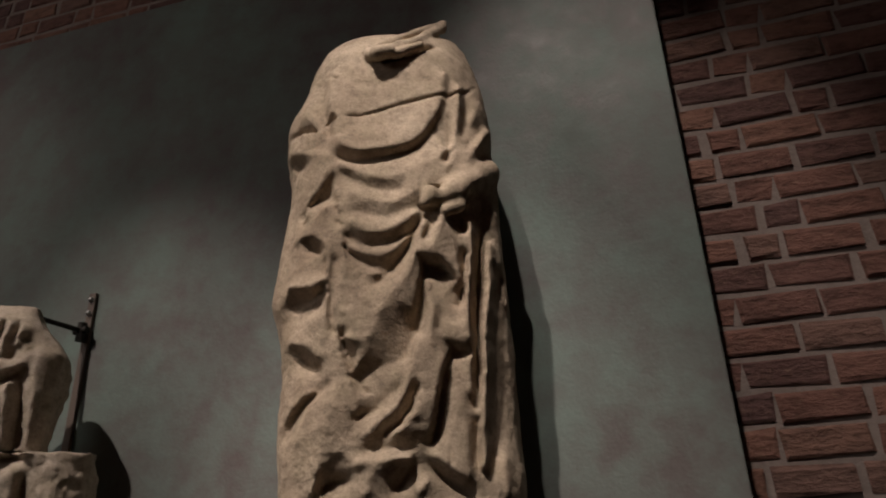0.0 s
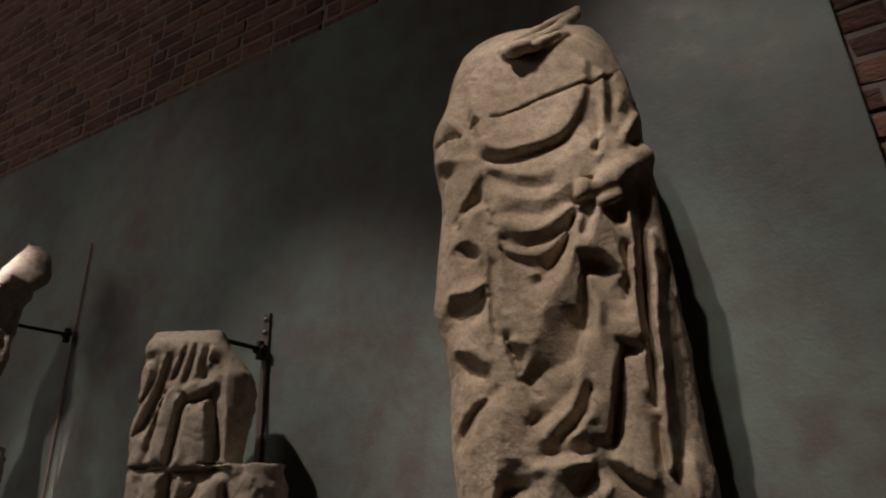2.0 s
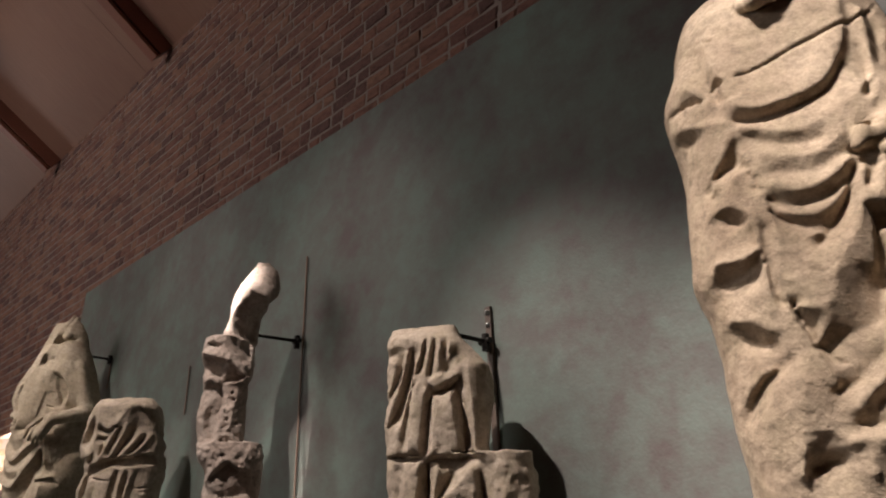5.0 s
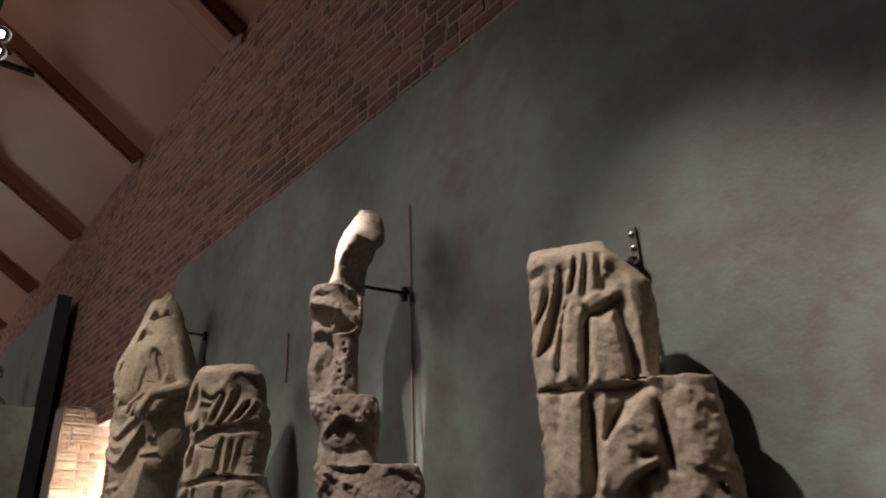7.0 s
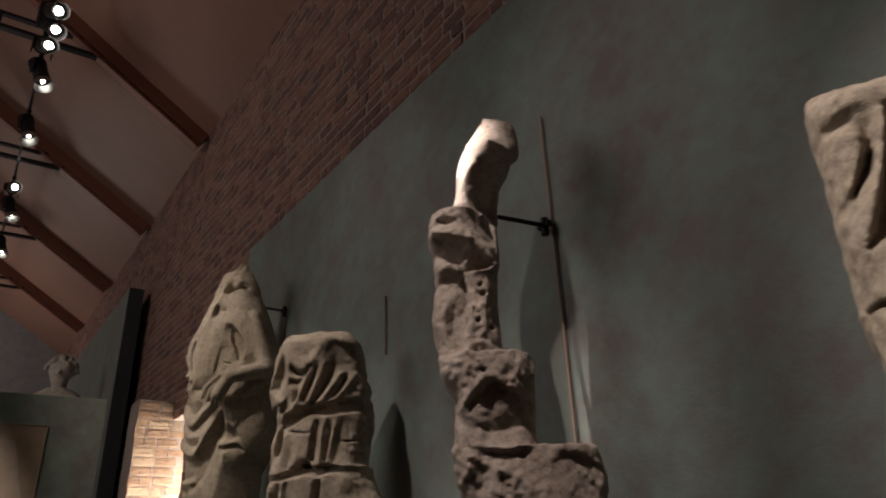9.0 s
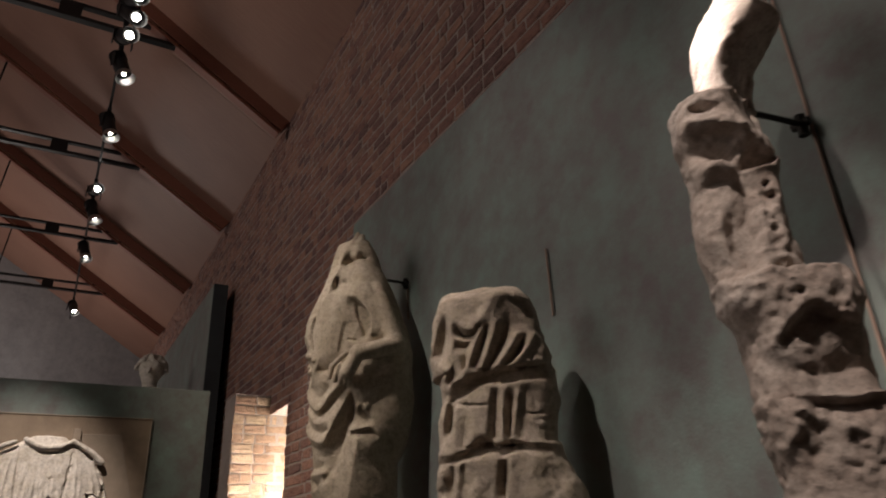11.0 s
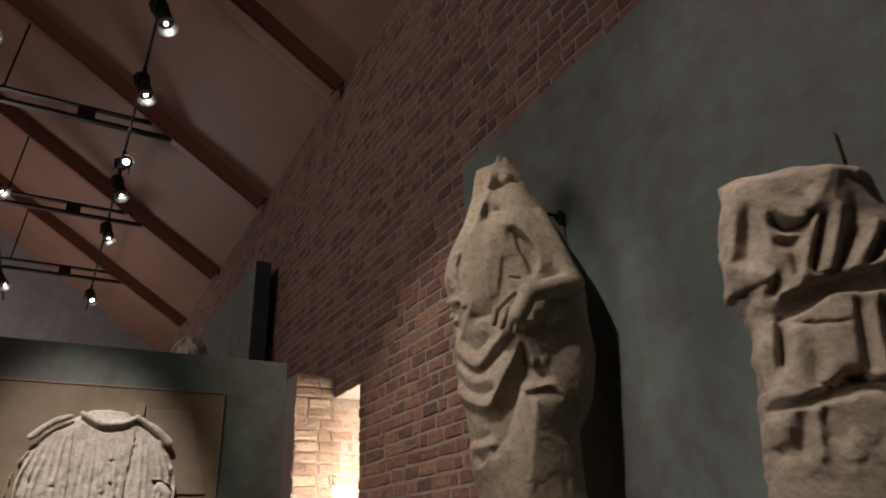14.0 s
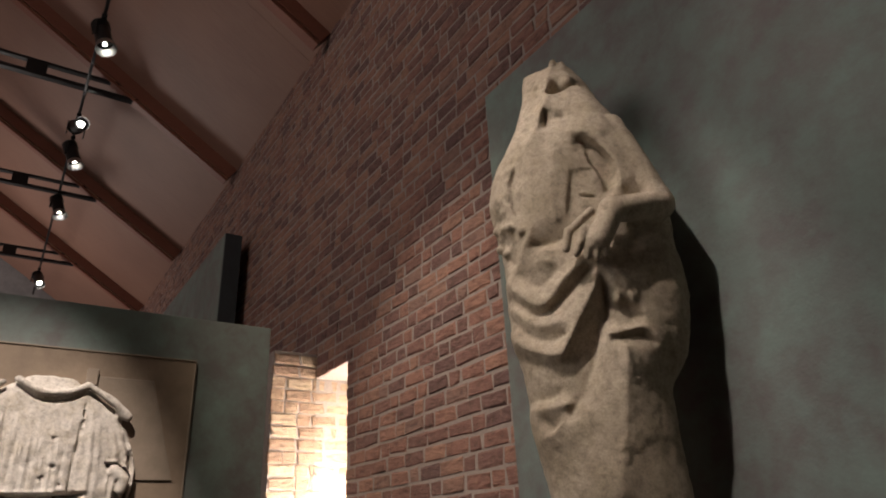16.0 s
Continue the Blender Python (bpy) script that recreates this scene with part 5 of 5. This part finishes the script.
def pier_bricks(face):
    made = {}
    for k in range(10, 34):
        z = k * 0.077 + 0.006
        at = 1.357 - (0.085 if k % 2 else 0.0)
        while at < BRICK_Y + 0.34:
            w = 0.17 if rnd.random() < 0.65 else 0.08
            y0, y1 = max(at, 1.357 + rnd.uniform(-0.004, 0.004)), at + w
            at += w + 0.012
            if y1 - y0 < 0.03:
                continue
            key = round((y1 - y0) / 0.01)
            if key not in made:
                me = bpy.data.meshes.new("brick")
                me.from_pydata(brick_verts(-key * 0.005, key * 0.005, -0.0325, 0.0325, 0, random.Random(key)), [], BRICK_FACES)
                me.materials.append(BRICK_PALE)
                made[key] = me
            ob = new("brick", made[key])
            ob.parent = pier
            ob.matrix_basis = pose(face, (y0 + y1) / 2, z + 0.0325, rnd.uniform(-1, 1), rnd.uniform(-1, 1), 90 + rnd.uniform(-0.8, 0.8))


PIER_FACE = SX0
window = base("window_1", (SX0 + SX1) / 2, BRICK_Y + 0.3, 0, "tall narrow window with a bright frosted pane in a brick slot", "window", kind="structure")
WY = 0.04
for name, lo, hi in (("jamb", (-0.24, -WY, 0.6), (-0.2, WY, SZ)), ("jamb", (0.2, -WY, 0.6), (0.24, WY, SZ)), ("rail", (-0.2, -WY, 0.6), (0.2, WY, 0.66)), ("rail", (-0.2, -WY, SZ - 0.05), (0.2, WY, SZ))):
    part(name, box(lo, hi, 0.004), BATTEN, window)
part("pane", box((-0.2, -0.004, 0.66), (0.2, 0.004, SZ - 0.05)), PANE, window)
tagged(part("sill", box((SX0, MY + 0.02, 0.0), (SX1, BRICK_Y + 0.4, 0.6)), MORTAR), "brick sill below the slot window", "sill", kind="structure")

# ---- steel ties across the roof, rods and tracks ----
TRACKS = (0.055, -1.3)
TIE_X = [-4.85 - 2.5 * k for k in range(5)] + [-2.35]
steel_tie = None
for x in TIE_X:
    if steel_tie is not None:
        copy_thing(steel_tie, pose(x, 0, 5.9))
        continue
    steel_tie = base("steel_tie", x, 0, 5.9, "pair of flat black steel tie bars spanning between rafters", "tie bar", "roof ties")
    part("lower_bar", box((-0.035, -5.8, -0.02), (0.035, 0.55, 0.02), 0.004), STEEL, steel_tie)
    part("upper_bar", box((-0.03, -5.6, 0.135), (0.03, 0.38, 0.165), 0.004), STEEL, steel_tie)
    for y in (-0.40, -1.75, -3.2, -4.6):
        part("spacer", box((-0.028, y - 0.09, 0.02), (0.028, y + 0.09, 0.135), 0.003), STEEL, steel_tie)
    for y, lean in ((-1.2, 0.12), (-4.0, -0.12)):
        part("hanger_rod", tube(bmesh.new(), (0, y, 0.165), (0, y + lean, 1.55), 0.012, 8), STEEL, steel_tie)

for y in TRACKS:
    track = base("light_track", -8.0, y, 5.87, "thin black power track hung under the ties", "light track", "light tracks")
    part("rail", box((-8.5, -0.014, -0.012), (6.5, 0.014, 0.010), 0.002), STEEL, track)
    for x in TIE_X:
        part("clamp", box((x + 8.0 - 0.03, -0.02, -0.016), (x + 8.0 + 0.03, 0.02, 0.014), 0.002), STEEL, track)


def spotlight(x, y, z, tilt, turn, lit):
    """A short black can on a yoke under the track; its mouth glows when it looks this way."""
    thing = base("track_spotlight", x, y, z, "black cylindrical track spotlight with a shining reflector" if lit else "black cylindrical track spotlight aimed at the wall", "spotlight", "track spotlights")
    part("stem", tube(bmesh.new(), (0, 0, 0), (0, 0, -0.07), 0.012, 10), STEEL, thing)
    part("adapter", box((-0.05, -0.016, -0.028), (0.05, 0.016, 0.0), 0.003), STEEL, thing)
    m = pose(0, 0, -0.10, 0, tilt, turn)
    for s in (-1, 1):
        bm = box((-0.012, s * 0.062 - 0.003, -0.09), (0.012, s * 0.062 + 0.003, 0.03), 0.002)
        bmesh.ops.transform(bm, matrix=pose(0, 0, -0.10, 0, 0, turn), verts=bm.verts)
        part("yoke_arm", bm, STEEL, thing)
    bm = tube(bmesh.new(), (0, 0, 0.05), (0, 0, -0.13), 0.052, 20)
    tube(bm, (0, 0, 0.05), (0, 0, 0.075), 0.052, 20, 0.03)
    bmesh.ops.transform(bm, matrix=m, verts=bm.verts)
    part("can", bm, STEEL, thing)
    bm = bmesh.new()
    for k in range(3):
        tube(bm, (0, 0, 0.0 + k * 0.02), (0, 0, 0.006 + k * 0.02), 0.058, 20)
    bmesh.ops.transform(bm, matrix=m, verts=bm.verts)
    part("cooling_fin", bm, STEEL, thing)
    bm = bmesh.new()
    bmesh.ops.create_cone(bm, cap_ends=False, segments=24, radius1=0.054 if lit else 0.066, radius2=0.05, depth=0.055, matrix=m @ pose(0, 0, -0.157))
    part("rim", bm, STEEL if lit else CHROME, thing)
    bm = bmesh.new()
    bmesh.ops.create_cone(bm, cap_ends=True, segments=24, radius1=0.027 if lit else 0.013, radius2=0.012, depth=0.01, matrix=m @ pose(0, 0, -0.137))
    part("lamp", bm, LAMP, thing, "glowing halogen lamp")
    thing.scale = (1.35, 1.35, 1.35)
    return thing


for x, tilt, turn, lit in ((-6.68, -60, 20, True), (-6.85, -45, 30, True), (-7.2, -60, 15, True), (-7.57, -24, 55, False), (-8.66, -20, 50, False),
                           (-10.36, -70, 10, True), (-10.86, -22, 60, False), (-12.3, -24, 40, False), (-15.2, -40, 20, True)):
    spotlight(x, TRACKS[0], 5.87, tilt, turn, lit)
for x, tilt, turn, lit in ((-11.5, 50, 250, False), (-14.9, 40, 240, False), (-8.4, 40, 250, False), (-3.4, 40, 100, False)):
    spotlight(x, TRACKS[1], 5.87, tilt, turn, lit)

# ---- iron stays that hold the fragments ----
def stay(label, flat, arm):
    """A flat iron bar screwed to the panel and a thin arm to the stone; positions in metres."""
    x, z0, z1, wide = flat
    thing = base("iron_stay", x, PANEL_Y, z0, label, "iron stay", "iron stays")
    if wide:
        part("bar", box((-wide / 2, -0.012, 0), (wide / 2, 0.0, z1 - z0), 0.002), IRON_BAR, thing)
        for z in (z1 - z0 - 0.02, z1 - z0 - 0.06):
            bm = bmesh.new()
            bmesh.ops.create_uvsphere(bm, u_segments=12, v_segments=8, radius=0.008, matrix=pose(0, -0.014, z))
            part("screw", bm, CHROME, thing)
    else:
        part("rod", tube(bmesh.new(), (0, -0.008, 0), (0, -0.008, z1 - z0), 0.004, 8), RUSTY, thing)
    if arm:
        a, b = Vector(arm[0]) - Vector((x, PANEL_Y, z0)), Vector(arm[1]) - Vector((x, PANEL_Y, z0))
        part("arm", tube(bmesh.new(), a, b, 0.007, 10), IRON, thing)
        bm = tube(bmesh.new(), a + Vector((0, 0, -0.03)), a + Vector((0, 0, 0.022)), 0.012, 12)
        tube(bm, a + Vector((-0.022, 0, 0)), a + Vector((0.02, 0, 0)), 0.010, 12)
        part("clamp", bm, IRON, thing)
    return thing


stay("flat rusty iron bar and arm behind a stone fragment", (-1.44, 1.55, 2.16, 0.022), ((-1.44, 1.43, 2.045), (-1.47, 1.25, 2.05)))
stay("thin rusty rod with a black iron arm holding a torso", (-2.42, 1.1, 2.64, 0), ((-2.43, 1.43, 2.26), (-2.46, 1.24, 2.26)))
stay("thin iron pin behind a broken torso", (-3.38, 2.1, 2.34, 0), None)
stay("small iron pin with an arm behind a veiled figure", (-4.42, 2.40, 2.60, 0), ((-4.42, 1.44, 2.58), (-4.42, 1.25, 2.58)))

# ---- relief on the partition ----
slab = base("relief_slab", -6.2, -0.36, 0.9, "brown stone slab with a pale carved tunic torso, fixed to the partition", "relief")
bm = box((0.002, -0.60, 0), (0.012, 0.965, 1.29), 0.003)
part("slab", bm, FRAME_BROWN, slab)
part("edge_strip", box((0.003, -0.60, 1.286), (0.016, 0.968, 1.293), 0.002), FRAME_GREY, slab)
part("edge_strip", box((0.003, 0.960, 0), (0.014, 0.968, 1.286), 0.002), FRAME_GREY, slab)
c = Carving((-0.34, -0.10, 0.88), (0.48, 0.06, 2.14), 0.007, 17)
c.loft([(0.900, 0.080, 0.0, 0.250, 0.055), (1.500, 0.085, 0.0, 0.235, 0.06), (1.700, 0.085, 0.0, 0.315, 0.065), (1.850, 0.085, 0.0, 0.295, 0.065),
        (1.950, 0.080, 0.0, 0.255, 0.06), (2.010, 0.080, 0.0, 0.170, 0.055), (2.045, 0.080, 0.0, 0.115, 0.05), (2.068, 0.080, 0.0, 0.07, 0.045)], 2.6)
c.settle()
c.limb([(-0.215, -0.045, 1.935), (-0.14, -0.055, 2.0), (-0.075, -0.055, 2.03)], 0.017, 0.012)
c.limb([(0.36, -0.045, 1.93), (0.29, -0.055, 1.99), (0.222, -0.055, 2.03)], 0.019, 0.012)
c.limb([(-0.03, -0.056, 2.045), (0.03, -0.066, 2.012), (0.085, -0.068, 2.0), (0.15, -0.066, 2.012), (0.205, -0.056, 2.04)], 0.013)
c.lump(0.085, 2.0, 0.013, 0.6)
c.groove([(-0.035, 2.03), (0.03, 1.985), (0.085, 1.975), (0.15, 1.985), (0.208, 2.022)], 0.006, 1.4)
c.groove([(-0.055, 2.02), (-0.045, 1.9), (-0.035, 1.68), (-0.03, 1.3)], 0.008, 1.3)
c.groove([(0.212, 2.02), (0.205, 1.9), (0.195, 1.7), (0.19, 1.3)], 0.007, 1.5)
c.groove([(0.30, 1.76), (0.36, 1.74), (0.40, 1.70)], 0.016, 1.8)
c.limb([(0.34, -0.05, 1.73), (0.375, -0.055, 1.70), (0.37, -0.05, 1.66)], 0.022, 0.018)
c.groove([(-0.2, 1.655), (-0.05, 1.64), (0.1, 1.635), (0.26, 1.65)], 0.022, 2.0)
rp = random.Random(3)
for i in range(13):
    x = -0.022 + i * 0.0168 + rp.uniform(-0.005, 0.005)
    c.fold([(x + rp.uniform(-0.012, 0.012), 1.965 - rp.uniform(0, 0.06)), (x, 1.85), (x + rp.uniform(-0.01, 0.01), 1.70), (x, 1.3)], rp.uniform(0.004, 0.007), rp.uniform(0.3, 0.6))
for i in range(6):
    j = rp.uniform(-0.008, 0.008)
    c.fold([(-0.080 - 0.022 * i + j, 1.99 - 0.022 * i), (-0.09 - 0.028 * i, 1.85), (-0.10 - 0.034 * i + j, 1.68), (-0.09 - 0.02 * i, 1.3)], rp.uniform(0.004, 0.008), rp.uniform(0.3, 0.6))
    c.fold([(0.232 + 0.02 * i - j, 1.99 - 0.018 * i), (0.24 + 0.026 * i, 1.85), (0.25 + 0.032 * i - j, 1.70), (0.25 + 0.02 * i, 1.3)], rp.uniform(0.004, 0.008), rp.uniform(0.3, 0.6))
for x, z, r in ((0.14, 1.82, 0.05), (0.10, 1.72, 0.06), (0.34, 1.76, 0.05), (-0.03, 1.74, 0.05), (-0.15, 1.72, 0.05)):
    c.chip(x, z, r, 0.0016)
for x, z in ((0.12, 1.86), (0.13, 1.76), (0.1, 1.72), (0.36, 1.76), (0.16, 1.70), (-0.1, 1.75)):
    c.lump(x, z, 0.013, 0.3)
    c.groove([(x - 0.012, z - 0.02), (x + 0.012, z - 0.022)], 0.006, 1.3)
for i in range(9):
    c.lump(-0.065, 1.95 - i * 0.035, 0.006, 0.6)
    c.lump(0.21, 1.95 - i * 0.035, 0.006, 0.6)
c.cut_folds()
c.rough(0.003, 0.03)
torso = c.mesh("tunic_relief", STONE_PALE)
torso.parent = slab
torso.matrix_basis = pose(0.01, 0.36, -0.9, 0, 0, 90)
torso["label"] = "pale carved headless tunic with pleats and a collar"
bm = box((0.010, 0.575, 0.80), (0.02, 0.81, 1.19), 0.004)
for v in bm.verts:
    v.co.y += 0.012 * math.sin(v.co.z * 40) + (0.10 if v.co.z < 1.0 and v.co.y > 0.7 else 0.0)
part("old_plaster_patch", bm, FRAME_GREY, slab, "rough grey patch on the slab")
part("peg", box((0.010, 0.555, 1.15), (0.035, 0.595, 1.215), 0.004), FRAME_GREY, slab)

# ---- bust on its tall stand in front of the far panel ----
stand = tagged(part("bust_stand", box((-0.16, -0.16, 0), (0.16, 0.16, 2.70), 0.006), GREEN), "slim tall grey-green stand under a bust", "stand")
stand.matrix_world = pose(-9.53, 0.93, 0)
c = Carving((-0.26, -0.2, -0.02), (0.26, 0.2, 0.62), 0.009, 23)
c.loft([(0.0, 0, 0, 0.09, 0.08), (0.05, 0, 0, 0.16, 0.10), (0.16, 0, 0.0, 0.21, 0.105), (0.24, 0, 0, 0.17, 0.09), (0.28, 0, 0, 0.07, 0.07)], 2.2)
c.limb([(0, 0, 0.25), (0, -0.01, 0.33)], 0.05, 0.055)
c.limb([(0, -0.02, 0.37), (0, 0.0, 0.43)], 0.07, 0.092, 0.02)
c.settle()
c.limb([(0, -0.10, 0.415), (0, -0.118, 0.385)], 0.010, 0.015)
c.limb([(-0.035, -0.112, 0.425), (-0.032, -0.112, 0.423)], 0.016, 0.016, 0.006, True)
c.limb([(0.035, -0.112, 0.425), (0.032, -0.112, 0.423)], 0.016, 0.016, 0.006, True)
rh = random.Random(5)
for i in range(70):
    a, t = rh.uniform(0, 6.28), math.acos(rh.uniform(-0.15, 1.0))
    x, y, z = 0.108 * math.sin(t) * math.cos(a), 0.108 * math.sin(t) * math.sin(a) + 0.012, 0.445 + 0.10 * math.cos(t)
    if y < -0.02 and z < 0.475:
        continue
    c.limb([(x, y, z), (x + rh.uniform(-0.018, 0.018), y + rh.uniform(-0.018, 0.018), z - 0.018)], 0.016, 0.012, 0.004)
c.cut_folds()
c.rough(0.003, 0.03)
bust = tagged(c.mesh("bust", STONE_PALE), "small pale marble bust with curly hair on a stand", "bust")
bust.matrix_world = pose(-9.53, 0.93, 2.70, 0, 0, 75) @ Matrix.Scale(1.38, 4)


# ---- bricks of the north wall, each with its own edges ----
COURSE, LONG, SHORT, JOINT = 0.077, 0.168, 0.08, 0.0155


def brick_verts(x0, x1, z0, z1, y, rnd):
    """A worn brick face: back ring, edge ring and a slightly smaller front, all a little uneven."""
    j = lambda a: rnd.uniform(-a, a)
    e, pr = 0.006, rnd.uniform(-0.0015, 0.0045)
    tilt = j(0.002)
    corners = ((x0, z0), (x1, z0), (x1, z1), (x0, z1))
    mx, mz = (x0 + x1) / 2, (z0 + z1) / 2
    back = [(a, y + 0.03, b) for a, b in corners]
    edge = [(a + j(0.009), y + 0.003 + j(0.001), b + j(0.006)) for a, b in corners]
    front = [(a + (e if a < mx else -e) + j(0.005), y - pr + (tilt if a < mx else -tilt), b + (e if b < mz else -e) + j(0.006)) for a, b in corners]
    return back + edge + front


BRICK_FACES = [(i, (i + 1) % 4, 4 + (i + 1) % 4, 4 + i) for i in range(4)] + [(4 + i, 4 + (i + 1) % 4, 8 + (i + 1) % 4, 8 + i) for i in range(4)] + [(8, 9, 10, 11)]


def brick_rows(xa, xb, za, zb, rnd):
    """Wild bond: every course a random run of stretchers and headers."""
    for k in range(int(math.floor(za / COURSE)), int(math.ceil(zb / COURSE))):
        z0 = k * COURSE + JOINT / 2
        x = xa - rnd.uniform(0, LONG)
        run = 0
        while x < xb:
            header = rnd.random() < 0.5 and run > 0
            run = 0 if header else run + 1
            w = SHORT if header else LONG
            yield x, x + w, z0, z0 + COURSE - JOINT
            x += w + JOINT


rnd = random.Random(7)
near, rest = [], []
for x0, x1, z0, z1 in brick_rows(X0, X1, 0.0, EAVE + 0.2, rnd):
    x0, x1 = max(x0, X0), min(x1, X1)
    if z0 < SZ and x1 > SX0 and x0 < SX1:
        if x0 < SX0 - 0.05:
            x1 = SX0
        elif x1 > SX1 + 0.05:
            x0 = SX1
        else:
            continue
    if x1 - x0 < 0.03:
        continue
    if -5.0 < x0 and x1 < 0.05 and z1 < 3.0 or z1 < 1.0 or x0 > 1.9 or x1 < -13.5:
        if z1 < 0.9 or x0 > 1.9:
            continue
    (near if 0.0 < x0 < 1.3 and 1.3 < z0 < 3.1 else rest).append((x0, x1, z0, z1))


def shared_brick(length):
    me = bpy.data.meshes.new("brick")
    r = random.Random(int(length * 1000))
    me.from_pydata(brick_verts(-length / 2, length / 2, -(COURSE - JOINT) / 2, (COURSE - JOINT) / 2, 0, r), [], BRICK_FACES)
    me.materials.append(BRICK)
    return me


kinds = {}
for x0, x1, z0, z1 in near[:300]:
    key = round((x1 - x0) / 0.006) * 0.006, rnd.randrange(3)
    if key not in kinds:
        kinds[key] = shared_brick(key[0] + key[1] * 0.0011)
    ob = new("brick", kinds[key])
    ob.parent = wall_north
    ob.matrix_basis = pose((x0 + x1) / 2, BRICK_Y - rnd.uniform(0, 0.003), (z0 + z1) / 2, rnd.uniform(-1, 1), rnd.uniform(-0.5, 0.5), rnd.uniform(-0.6, 0.6))
verts, faces = [], []
for x0, x1, z0, z1 in rest + near[300:]:
    n = len(verts)
    verts += brick_verts(x0, x1, z0, z1, BRICK_Y, rnd)
    faces += [tuple(n + i for i in f) for f in BRICK_FACES]
me = bpy.data.meshes.new("brickwork")
me.from_pydata(verts, [], faces)
me.materials.append(BRICK_REST)
ob = tagged(new("brickwork", me), kind="stuff")
ob.parent = wall_north
pier_bricks(PIER_FACE)
